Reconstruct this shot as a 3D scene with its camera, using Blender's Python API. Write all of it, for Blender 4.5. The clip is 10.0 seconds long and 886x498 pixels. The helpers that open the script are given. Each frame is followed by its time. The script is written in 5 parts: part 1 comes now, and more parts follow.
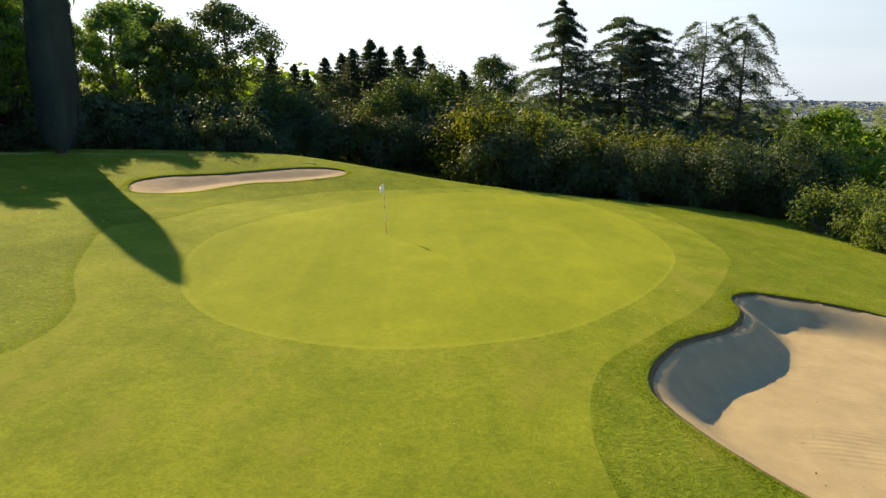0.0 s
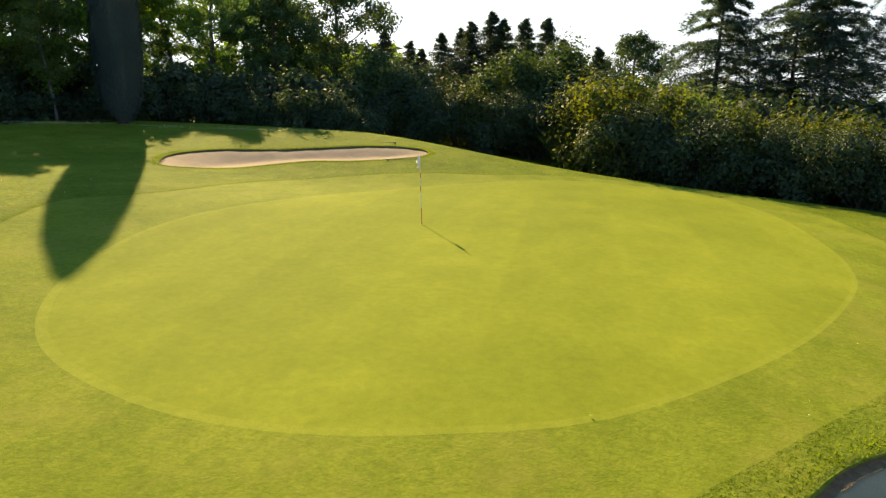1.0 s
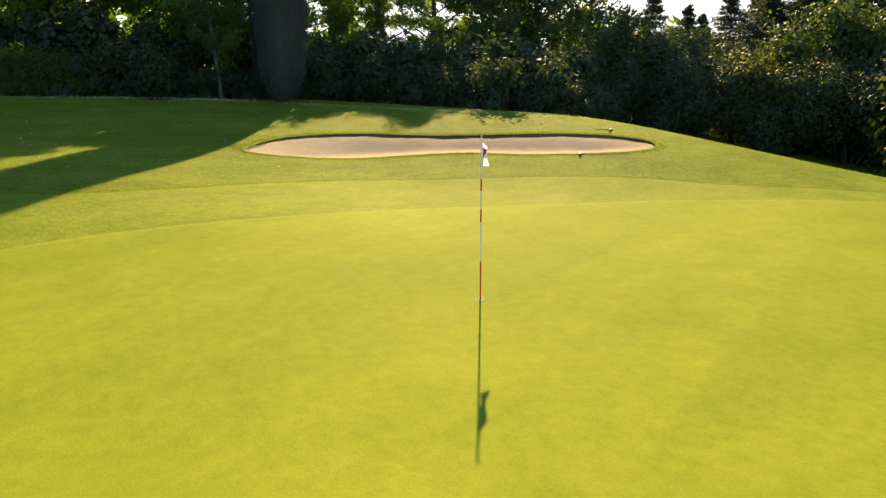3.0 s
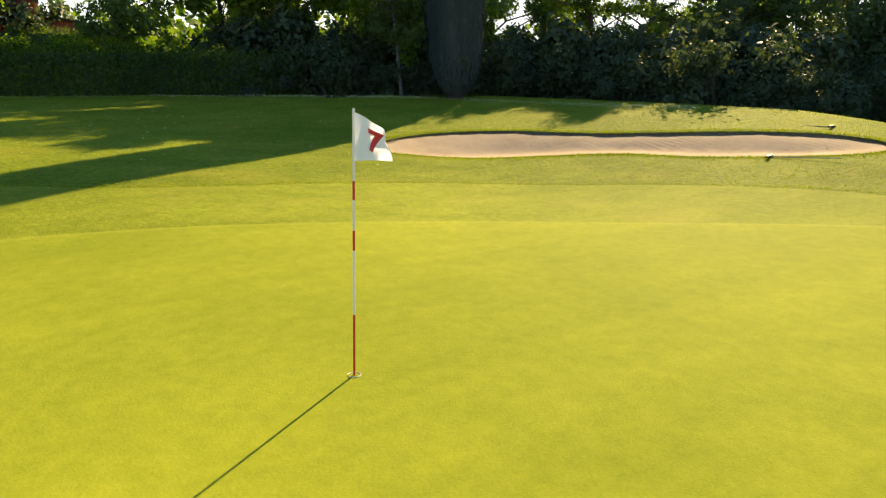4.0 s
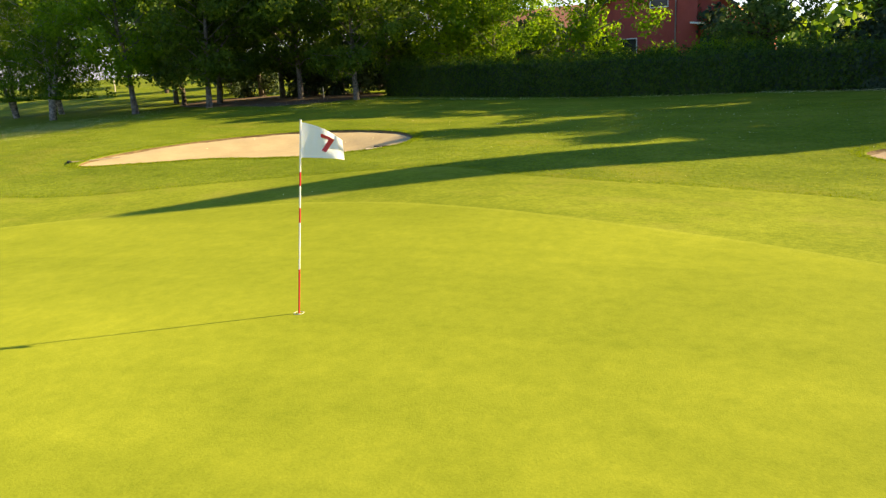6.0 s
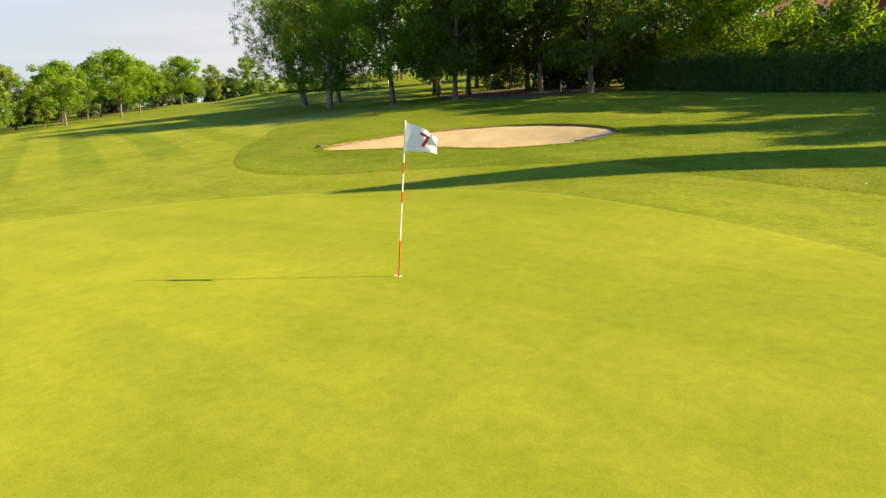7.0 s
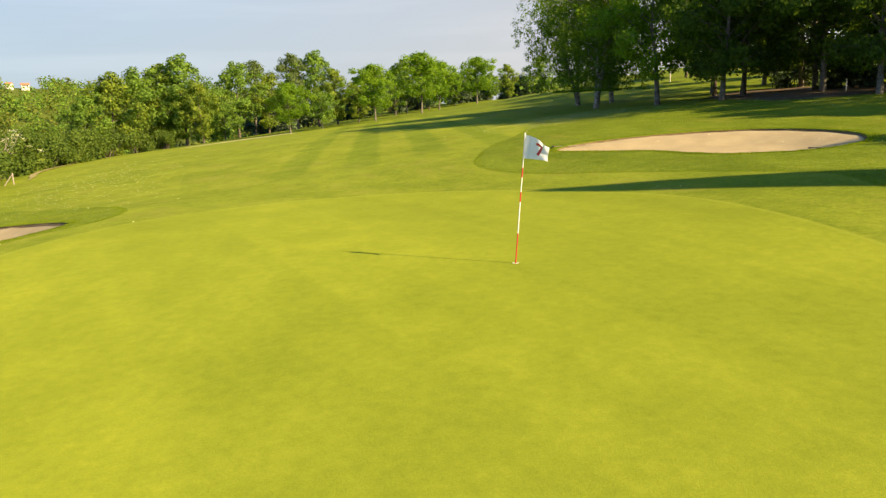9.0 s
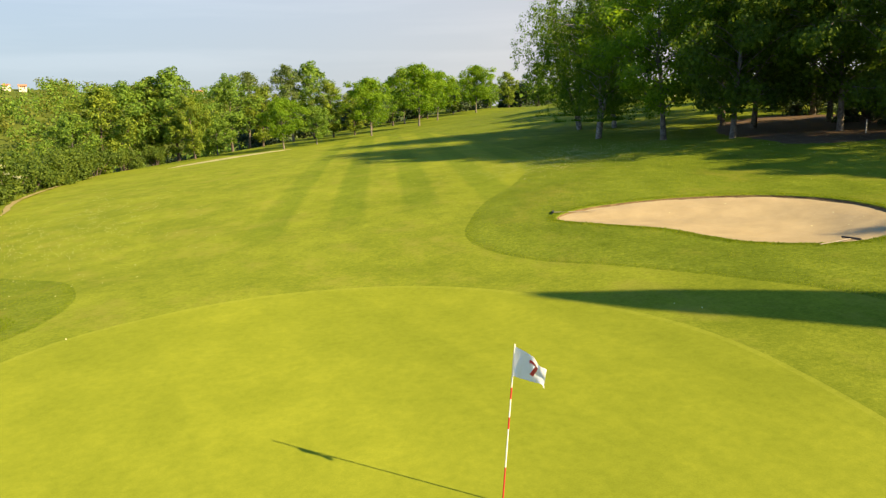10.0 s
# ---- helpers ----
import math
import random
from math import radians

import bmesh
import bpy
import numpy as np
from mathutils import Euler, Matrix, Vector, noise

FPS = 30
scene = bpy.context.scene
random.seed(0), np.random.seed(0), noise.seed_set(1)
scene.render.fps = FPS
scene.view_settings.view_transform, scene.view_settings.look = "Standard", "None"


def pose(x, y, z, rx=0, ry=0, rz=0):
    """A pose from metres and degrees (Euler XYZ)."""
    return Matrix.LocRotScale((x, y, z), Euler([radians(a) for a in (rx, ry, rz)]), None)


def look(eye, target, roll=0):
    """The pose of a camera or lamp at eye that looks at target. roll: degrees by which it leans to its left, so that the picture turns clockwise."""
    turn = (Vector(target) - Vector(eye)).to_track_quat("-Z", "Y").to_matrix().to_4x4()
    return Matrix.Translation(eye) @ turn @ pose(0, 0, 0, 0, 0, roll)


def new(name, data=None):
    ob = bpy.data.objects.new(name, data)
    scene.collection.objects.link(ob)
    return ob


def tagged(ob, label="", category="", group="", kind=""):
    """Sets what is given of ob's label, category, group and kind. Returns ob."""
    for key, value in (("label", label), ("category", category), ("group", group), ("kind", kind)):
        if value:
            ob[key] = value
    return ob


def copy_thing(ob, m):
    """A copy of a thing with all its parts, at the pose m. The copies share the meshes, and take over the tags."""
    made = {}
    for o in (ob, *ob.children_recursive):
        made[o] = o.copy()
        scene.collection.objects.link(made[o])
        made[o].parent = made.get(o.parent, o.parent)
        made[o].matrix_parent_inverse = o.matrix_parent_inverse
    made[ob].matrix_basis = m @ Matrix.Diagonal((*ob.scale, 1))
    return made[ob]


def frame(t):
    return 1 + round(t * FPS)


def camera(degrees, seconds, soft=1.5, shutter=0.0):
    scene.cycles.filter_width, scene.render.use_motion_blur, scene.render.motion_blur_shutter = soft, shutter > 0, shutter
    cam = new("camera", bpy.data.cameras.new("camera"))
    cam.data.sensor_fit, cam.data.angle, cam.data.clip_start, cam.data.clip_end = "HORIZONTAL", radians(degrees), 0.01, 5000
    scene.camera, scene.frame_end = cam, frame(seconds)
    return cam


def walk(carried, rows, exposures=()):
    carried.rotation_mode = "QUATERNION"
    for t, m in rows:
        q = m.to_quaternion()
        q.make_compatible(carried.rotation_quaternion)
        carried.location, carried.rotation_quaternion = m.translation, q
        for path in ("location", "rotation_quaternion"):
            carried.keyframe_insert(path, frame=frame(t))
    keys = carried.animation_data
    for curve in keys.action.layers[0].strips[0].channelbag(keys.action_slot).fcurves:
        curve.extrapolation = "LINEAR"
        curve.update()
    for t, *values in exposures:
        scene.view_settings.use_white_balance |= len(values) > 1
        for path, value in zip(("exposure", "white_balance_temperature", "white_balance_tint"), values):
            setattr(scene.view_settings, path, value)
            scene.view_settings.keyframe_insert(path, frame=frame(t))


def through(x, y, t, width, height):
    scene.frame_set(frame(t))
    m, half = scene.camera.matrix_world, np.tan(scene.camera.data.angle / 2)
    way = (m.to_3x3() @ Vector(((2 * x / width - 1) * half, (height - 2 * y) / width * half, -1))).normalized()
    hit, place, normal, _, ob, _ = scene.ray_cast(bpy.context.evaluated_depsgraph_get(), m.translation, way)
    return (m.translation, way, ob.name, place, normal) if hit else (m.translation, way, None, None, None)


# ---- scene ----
cam = camera(62.9, 10.0, soft=1.3)
EXPOSURES = [(0, 1.28, 6500, 10), (1, 1.46, 6700, 10), (3.5, 1.70, 7200, 12), (5.5, 1.79, 6900, 10), (7.5, 1.60, 6500, 10), (9, 1.47, 6500, 10), (10, 1.50, 6500, 10)]
PATH = [
    (0, (4.724, -30.289, 6.145), (4.578, -28.343, 5.709), 0.7),
    (0.5, (6.162, -25.153, 5.176), (5.788, -23.239, 4.734), 1.0),
    (1, (6.989, -21.05, 4.222), (6.431, -19.181, 3.781), 1.0),
    (1.5, (6.911, -17.394, 3.735), (6.205, -15.577, 3.289), 1.2),
    (2, (6.437, -13.652, 3.431), (5.551, -11.918, 2.976), 1.2),
    (2.2, (6.2, -12.364, 3.32), (5.249, -10.665, 2.863), 1.1),
    (3.3, (5.223, -5.462, 2.573), (3.838, -4.092, 2.12), 0.1),
    (3.5, (5.053, -4.317, 2.415), (3.583, -3.038, 1.965), -0.1),
    (4, (5.179, -2.09, 2.297), (3.482, -1.128, 1.854), -0.7),
    (4.5, (5.375, -0.308, 2.224), (3.492, 0.201, 1.782), -1.4),
    (5, (5.674, 1.391, 2.175), (3.721, 1.393, 1.745), -1.5),
    (5.5, (6.06, 3.093, 2.195), (4.159, 2.638, 1.773), -1.7),
    (5.7, (6.291, 3.92, 2.234), (4.44, 3.284, 1.82), -2.3),
    (6.8, (6.236, 7.022, 2.292), (4.8, 5.688, 1.893), -1.9),
    (7, (6.237, 7.605, 2.354), (4.899, 6.172, 1.955), -2.1),
    (7.5, (6.038, 8.77, 2.393), (4.959, 7.132, 2.004), -2.0),
    (8, (5.714, 9.551, 2.409), (4.844, 7.791, 2.027), -2.1),
    (8.5, (5.456, 10.2, 2.412), (4.726, 8.377, 2.034), -2.0),
    (9, (5.177, 10.577, 2.548), (4.497, 8.735, 2.167), -2.0),
    (9.2, (4.904, 10.277, 2.874), (4.228, 8.433, 2.497), -2.4),
    (9.6, (4.246, 9.207, 3.983), (3.569, 7.364, 3.604), -2.2),
    (9.8, (3.884, 8.509, 4.508), (3.207, 6.666, 4.13), -2.2),
    (10, (3.514, 7.652, 4.943), (2.835, 5.811, 4.559), -1.9),
]
walk(cam, [(t, look(eye, target, roll)) for t, eye, target, roll in PATH], EXPOSURES)


# ---- light ----
SUN_FROM = Vector((-0.609, 0.793, math.tan(radians(27.5)))).normalized()
world = bpy.data.worlds.new("sky")
scene.world = world
world.use_nodes = True
wn = world.node_tree.nodes
wl = world.node_tree.links
sky = wn.new("ShaderNodeTexSky")
sky.sky_type = "NISHITA"
sky.sun_disc = False
sky.sun_elevation = radians(27.5)
sky.sun_rotation = math.atan2(SUN_FROM.x, SUN_FROM.y)
sky.air_density, sky.dust_density, sky.ozone_density = 1.0, 0.3, 4.0
wn["Background"].inputs["Strength"].default_value = 0.075
wco = wn.new("ShaderNodeTexCoord")
wmp = wn.new("ShaderNodeMapping")
wmp.inputs["Scale"].default_value = (1.2, 1.2, 15.0)
wnz = wn.new("ShaderNodeTexNoise")
wnz.inputs["Scale"].default_value, wnz.inputs["Detail"].default_value, wnz.inputs["Roughness"].default_value = 1.6, 5.0, 0.55
wrp = wn.new("ShaderNodeValToRGB")
wrp.color_ramp.elements[0].position, wrp.color_ramp.elements[1].position = 0.44, 0.64
wrp.color_ramp.elements[1].color = (0.40, 0.40, 0.40, 1)
wmx = wn.new("ShaderNodeMix")
wmx.data_type = "RGBA"
wmx.blend_type = "ADD"
wmx.inputs[7].default_value = (0.75, 0.66, 0.60, 1)
wl.new(wco.outputs["Generated"], wmp.inputs["Vector"])
wl.new(wmp.outputs["Vector"], wnz.inputs["Vector"])
wl.new(wnz.outputs["Fac"], wrp.inputs["Fac"])
wl.new(wrp.outputs["Color"], wmx.inputs[0])
# thin haze low over the horizon, whiter round the sun
wsp = wn.new("ShaderNodeSeparateXYZ")
whr = wn.new("ShaderNodeValToRGB")
whr.color_ramp.elements[0].position, whr.color_ramp.elements[1].position = 0.02, 0.30
whr.color_ramp.elements[0].color, whr.color_ramp.elements[1].color = (0.96, 0.96, 0.96, 1), (0.0, 0.0, 0.0, 1)
whr.color_ramp.elements.new(0.19).color = (0.82, 0.82, 0.82, 1)
wdt = wn.new("ShaderNodeVectorMath")
wdt.operation = "DOT_PRODUCT"
wdt.inputs[1].default_value = SUN_FROM
whf = wn.new("ShaderNodeMath")
whf.operation = "MULTIPLY_ADD"
whf.inputs[1].default_value, whf.inputs[2].default_value = 0.5, 0.5
wgl = wn.new("ShaderNodeValToRGB")
wgl.color_ramp.elements[0].position, wgl.color_ramp.elements[1].position = 0.08, 0.97
wgl.color_ramp.elements[0].color, wgl.color_ramp.elements[1].color = (2.35, 2.82, 3.22, 1), (6.6, 6.8, 7.0, 1)
wgl.color_ramp.elements.new(0.40).color = (3.35, 3.08, 2.92, 1)
wgl.color_ramp.elements.new(0.72).color = (4.1, 4.5, 4.8, 1)
whz = wn.new("ShaderNodeMix")
whz.data_type = "RGBA"
wl.new(wco.outputs["Generated"], wsp.inputs["Vector"])
wl.new(wco.outputs["Generated"], wdt.inputs[0])
wl.new(wdt.outputs["Value"], whf.inputs[0])
wl.new(whf.outputs["Value"], wgl.inputs["Fac"])
wl.new(wgl.outputs["Color"], whz.inputs[7])
wl.new(wsp.outputs["Z"], whr.inputs["Fac"])
wl.new(whr.outputs["Color"], whz.inputs[0])
wbl = wn.new("ShaderNodeMix")
wbl.data_type, wbl.blend_type = "RGBA", "MULTIPLY"
wbl.inputs[0].default_value = 1.0
wbl.inputs[7].default_value = (0.79, 0.98, 1.10, 1)
wl.new(sky.outputs["Color"], wbl.inputs[6])
wl.new(wbl.outputs[2], whz.inputs[6])
wl.new(whz.outputs[2], wmx.inputs[6])
wl.new(wmx.outputs[2], wn["Background"].inputs["Color"])
sun = new("sun", bpy.data.lights.new("sun", "SUN"))
sun.data.energy, sun.data.angle, sun.data.color = 5.0, radians(0.55), (1.0, 0.745, 0.39)
sun.matrix_world = look(SUN_FROM * 60, (0, 0, 0))


# ---- materials ----
def mat(name):
    m = bpy.data.materials.new(name)
    m.use_nodes = True
    nt = m.node_tree
    return m, nt, nt.nodes["Principled BSDF"]


def node(nt, kind, **values):
    n = nt.nodes.new(kind)
    for key, value in values.items():
        n.inputs[key.replace("_", " ")].default_value = value
    return n


def noise_at(nt, scale, detail=4.0, rough=0.6, coords="Object", stretch=None):
    co = nt.nodes.new("ShaderNodeTexCoord")
    tex = node(nt, "ShaderNodeTexNoise", Scale=scale, Detail=detail, Roughness=rough)
    if stretch:
        mp = nt.nodes.new("ShaderNodeMapping")
        mp.inputs["Rotation"].default_value = (0, 0, stretch[2])
        mp.inputs["Scale"].default_value = (stretch[0], stretch[1], 1)
        nt.links.new(co.outputs[coords], mp.inputs["Vector"])
        nt.links.new(mp.outputs["Vector"], tex.inputs["Vector"])
    else:
        nt.links.new(co.outputs[coords], tex.inputs["Vector"])
    return tex.outputs["Fac"]


def ramp(nt, fac, *stops):
    r = nt.nodes.new("ShaderNodeValToRGB")
    els = r.color_ramp.elements
    while len(els) < len(stops):
        els.new(0.5)
    for e, (p, c) in zip(els, stops):
        e.position, e.color = p, (*c, 1)
    nt.links.new(fac, r.inputs["Fac"])
    return r.outputs["Color"]


def blend(nt, a, b, fac, mode="MIX"):
    m = nt.nodes.new("ShaderNodeMix")
    m.data_type, m.blend_type = "RGBA", mode
    for sock, v in ((m.inputs[0], fac), (m.inputs[6], a), (m.inputs[7], b)):
        if isinstance(v, (int, float)):
            sock.default_value = v
        elif isinstance(v, tuple):
            sock.default_value = (*v, 1)
        else:
            nt.links.new(v, sock)
    return m.outputs[2]


def bump(nt, bsdf, height, strength, distance):
    b = node(nt, "ShaderNodeBump", Strength=strength, Distance=distance)
    nt.links.new(height, b.inputs["Height"])
    nt.links.new(b.outputs["Normal"], bsdf.inputs["Normal"])


def turf(name, tone, relief, fine, contrast=1.0, grain=0.4, stripes=False, dry=None, bands=None):
    """Grass seen as a surface: broad patches, mottling at two sizes, and blades."""
    m, nt, b = mat(name)

    def spread(fac, lo, hi, amount):
        k = amount * contrast
        return ramp(nt, fac, (lo, (1 - k, 1 - 0.8 * k, 1 - k)), (hi, (1 + 0.9 * k, 1 + 0.75 * k, 1 + k)))

    col = blend(nt, tone, spread(noise_at(nt, 0.16, 3, 0.6), 0.32, 0.68, 0.13), 1.0, "MULTIPLY")
    col = blend(nt, col, spread(noise_at(nt, 0.9, 5, 0.68, stretch=(1.0, 0.6, 0.6)), 0.3, 0.7, 0.16), 1.0, "MULTIPLY")
    col = blend(nt, col, spread(noise_at(nt, 5.5, 4, 0.7), 0.3, 0.7, 0.15), 1.0, "MULTIPLY")
    blades = noise_at(nt, fine, 3, 0.75)
    col = blend(nt, col, ramp(nt, blades, (0.30, (0.62, 0.68, 0.5)), (0.7, (1.3, 1.24, 1.15))), grain, "MULTIPLY")
    if dry:
        spots = ramp(nt, noise_at(nt, 0.45, 6, 0.72, stretch=(1.0, 0.7, 0.3)), (0.51, (0, 0, 0)), (0.70, (0.60, 0.60, 0.60)))
        col = blend(nt, col, dry, spots)
    if stripes:
        co = nt.nodes.new("ShaderNodeTexCoord")
        mp = nt.nodes.new("ShaderNodeMapping")
        mp.inputs["Rotation"].default_value = (0, 0, math.atan(0.28))
        mp.inputs["Location"].default_value = (-3.05, 0, 0)
        nt.links.new(co.outputs["Object"], mp.inputs["Vector"])
        w = node(nt, "ShaderNodeTexWave", Scale=0.0861, Distortion=0.5, Detail=2.0)
        w.inputs["Detail Scale"].default_value = 0.5
        w.bands_direction = "X"
        nt.links.new(mp.outputs["Vector"], w.inputs["Vector"])
        # the passes start some way short of the green
        sp = nt.nodes.new("ShaderNodeSeparateXYZ")
        nt.links.new(co.outputs["Object"], sp.inputs["Vector"])
        mr = node(nt, "ShaderNodeMapRange", From_Min=-20.0, From_Max=-27.0)
        mr.interpolation_type = "SMOOTHSTEP"
        nt.links.new(sp.outputs["Y"], mr.inputs["Value"])
        sx = nt.nodes.new("ShaderNodeSeparateXYZ")
        nt.links.new(mp.outputs["Vector"], sx.inputs["Vector"])
        me = node(nt, "ShaderNodeMapRange", From_Min=6.5, From_Max=3.0)
        nt.links.new(sx.outputs["X"], me.inputs["Value"])
        both = node(nt, "ShaderNodeMath")
        both.operation = "MULTIPLY"
        nt.links.new(mr.outputs["Result"], both.inputs[0])
        nt.links.new(me.outputs["Result"], both.inputs[1])
        col = blend(nt, col, ramp(nt, w.outputs["Fac"], (0.30, (0.80, 0.87, 0.76)), (0.62, (1.05, 1.04, 1.0))), both.outputs[0], "MULTIPLY")
    if bands:
        angle, shift, scale, amount = bands
        co = nt.nodes.new("ShaderNodeTexCoord")
        mp = nt.nodes.new("ShaderNodeMapping")
        mp.inputs["Rotation"].default_value = (0, 0, angle)
        mp.inputs["Location"].default_value = (shift, 0, 0)
        nt.links.new(co.outputs["Object"], mp.inputs["Vector"])
        w = node(nt, "ShaderNodeTexWave", Scale=scale, Distortion=0.12, Detail=2.0)
        w.inputs["Detail Scale"].default_value = 0.6
        w.bands_direction = "X"
        nt.links.new(mp.outputs["Vector"], w.inputs["Vector"])
        col = blend(nt, col, ramp(nt, w.outputs["Fac"], (0.46, (1 - amount, 1 - amount * 0.8, 1 - amount)), (0.54, (1 + amount * 0.5, 1 + amount * 0.4, 1.0))), 1.0, "MULTIPLY")
    nt.links.new(col, b.inputs["Base Color"])
    b.inputs["Roughness"].default_value = 0.85
    b.inputs["Specular IOR Level"].default_value = 0.02
    b.inputs["Diffuse Roughness"].default_value = 0.12
    bump(nt, b, blades, relief, 0.03)
    return m


GREEN = turf("putting_green_turf", (0.218, 0.256, 0.021), 0.18, 42.0, 0.72, 0.30, bands=(-0.119, -4.5, 0.0561, 0.034))
COLLAR = turf("green_edge_pass", (0.235, 0.272, 0.026), 0.22, 26.0, 0.7, 0.32)
FAIRWAY = turf("fairway_turf", (0.181, 0.222, 0.019), 0.45, 15.0, 1.2, 0.5, True, (0.24, 0.235, 0.040))
ROUGH = turf("rough_turf", (0.138, 0.182, 0.017), 1.0, 9.0, 1.55, 0.75, False, (0.215, 0.215, 0.030))
COUNTRY = turf("wild_meadow", (0.095, 0.122, 0.022), 0.6, 0.7, 1.8, 0.7)


def sand_material(name, dark, light):
    m, nt, b = mat(name)
    c = ramp(nt, noise_at(nt, 1.1, 6, 0.65), (0.3, dark), (0.7, light))
    grains = noise_at(nt, 38.0, 3, 0.8)
    c = blend(nt, c, ramp(nt, grains, (0.3, (0.78, 0.77, 0.75)), (0.7, (1.12, 1.11, 1.1))), 0.7, "MULTIPLY")
    nt.links.new(c, b.inputs["Base Color"])
    b.inputs["Roughness"].default_value = 0.95
    b.inputs["Specular IOR Level"].default_value = 0.1
    lumps = noise_at(nt, 5.0, 5, 0.7)
    rakes = node(nt, "ShaderNodeTexWave", Scale=1.6, Distortion=14.0, Detail=1.0)
    rakes.wave_type = "RINGS"
    rakes.inputs["Detail Scale"].default_value = 0.12
    co = nt.nodes.new("ShaderNodeTexCoord")
    nt.links.new(co.outputs["Object"], rakes.inputs["Vector"])
    where = ramp(nt, noise_at(nt, 0.35, 2, 0.5), (0.52, (0, 0, 0)), (0.64, (0.32, 0.32, 0.32)))
    h = blend(nt, blend(nt, lumps, grains, 0.45), rakes.outputs["Fac"], where)
    bump(nt, b, h, 0.45, 0.03)
    return m


SAND = sand_material("bunker_sand", (0.335, 0.274, 0.154), (0.43, 0.351, 0.200))
# north bunker: a darker, pinker tone than the other sand
PINK_SAND = sand_material("darker_pinkish_sand", (0.250, 0.205, 0.145), (0.335, 0.275, 0.190))


def soil_material():
    m, nt, b = mat("turf_edge_soil")
    c = ramp(nt, noise_at(nt, 7.0, 5, 0.7), (0.3, (0.075, 0.05, 0.026)), (0.55, (0.15, 0.105, 0.045)), (0.75, (0.19, 0.16, 0.05)))
    nt.links.new(c, b.inputs["Base Color"])
    b.inputs["Roughness"].default_value = 0.95
    bump(nt, b, noise_at(nt, 20.0), 0.8, 0.04)
    return m


SOIL = soil_material()


def leaf_material(name, dark, light, through=0.45, gloss=0.4, shine=(2.1, 2.05, 0.6)):
    """Leaves: each its own tone, part of the light passing through the blade."""
    m, nt, b = mat(name)
    geo = nt.nodes.new("ShaderNodeNewGeometry")
    tone = ramp(nt, geo.outputs["Random Per Island"], (0.0, dark), (1.0, light))
    patch = noise_at(nt, 0.35, 2, 0.5)
    tone = blend(nt, tone, ramp(nt, patch, (0.35, (0.75, 0.82, 0.8)), (0.65, (1.2, 1.15, 1.0))), 0.8, "MULTIPLY")
    nt.links.new(tone, b.inputs["Base Color"])
    b.inputs["Roughness"].default_value = 0.65
    b.inputs["Specular IOR Level"].default_value = gloss * 0.35
    tr = nt.nodes.new("ShaderNodeBsdfTranslucent")
    nt.links.new(blend(nt, tone, shine, 1.0, "MULTIPLY"), tr.inputs["Color"])
    mx = nt.nodes.new("ShaderNodeMixShader")
    mx.inputs["Fac"].default_value = through
    nt.links.new(b.outputs["BSDF"], mx.inputs[1])
    nt.links.new(tr.outputs["BSDF"], mx.inputs[2])
    nt.links.new(mx.outputs["Shader"], nt.nodes["Material Output"].inputs["Surface"])
    return m


LEAF_OAK = leaf_material("broad_leaf", (0.066, 0.135, 0.018), (0.170, 0.260, 0.034), 0.28)
LEAF_BUSH = leaf_material("bush_leaf", (0.085, 0.142, 0.016), (0.200, 0.255, 0.028), 0.28)
LEAF_SCRUB = leaf_material("scrub_leaf", (0.080, 0.110, 0.016), (0.165, 0.185, 0.032), 0.35)
LEAF_VERGE = leaf_material("hedgerow_leaf", (0.052, 0.092, 0.014), (0.120, 0.170, 0.024), 0.32)
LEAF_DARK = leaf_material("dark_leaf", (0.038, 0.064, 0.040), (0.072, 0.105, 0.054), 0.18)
LEAF_LIME = leaf_material("bright_leaf", (0.088, 0.172, 0.011), (0.172, 0.265, 0.019), 0.48)
# the yellow end of this range stands in for sun shining through leaves
LEAF_SUNLIT = leaf_material("sunlit_tint_leaf", (0.034, 0.058, 0.016), (0.130, 0.142, 0.020), 0.34)
LEAF_PALE = leaf_material("grey_green_leaf", (0.075, 0.115, 0.042), (0.14, 0.185, 0.062), 0.4)
LEAF_GROVE = leaf_material("shade_tree_leaf", (0.046, 0.088, 0.014), (0.105, 0.165, 0.022), 0.42)
LEAF_BIRCH = leaf_material("birch_leaf", (0.046, 0.100, 0.010), (0.125, 0.205, 0.018), 0.30, 0.2)
LEAF_THICKET = leaf_material("thicket_leaf", (0.040, 0.074, 0.032), (0.080, 0.12, 0.042), 0.24)
LEAF_BELT = leaf_material("belt_leaf", (0.066, 0.118, 0.046), (0.140, 0.200, 0.072), 0.50, shine=(1.7, 1.9, 0.9))
LEAF_HEDGE = leaf_material("hedge_leaf", (0.036, 0.078, 0.018), (0.088, 0.150, 0.026), 0.34)
# far leaves: distance haze is mixed into the leaf colour
LEAF_FAR = leaf_material("haze_tinted_leaf", (0.10, 0.14, 0.08), (0.15, 0.19, 0.10), 0.3)
NEEDLE = leaf_material("spruce_needle", (0.044, 0.070, 0.058), (0.080, 0.112, 0.080), 0.20, 0.2)
CEDAR_N = leaf_material("cedar_needle", (0.066, 0.102, 0.080), (0.125, 0.165, 0.112), 0.30, 0.2, (1.5, 1.7, 1.1))
CYPRESS_N = leaf_material("cypress_scale", (0.068, 0.086, 0.082), (0.092, 0.112, 0.100), 0.08, 0.1)
BLOSSOM = leaf_material("cream_blossom", (0.55, 0.55, 0.42), (0.7, 0.7, 0.6), 0.3)


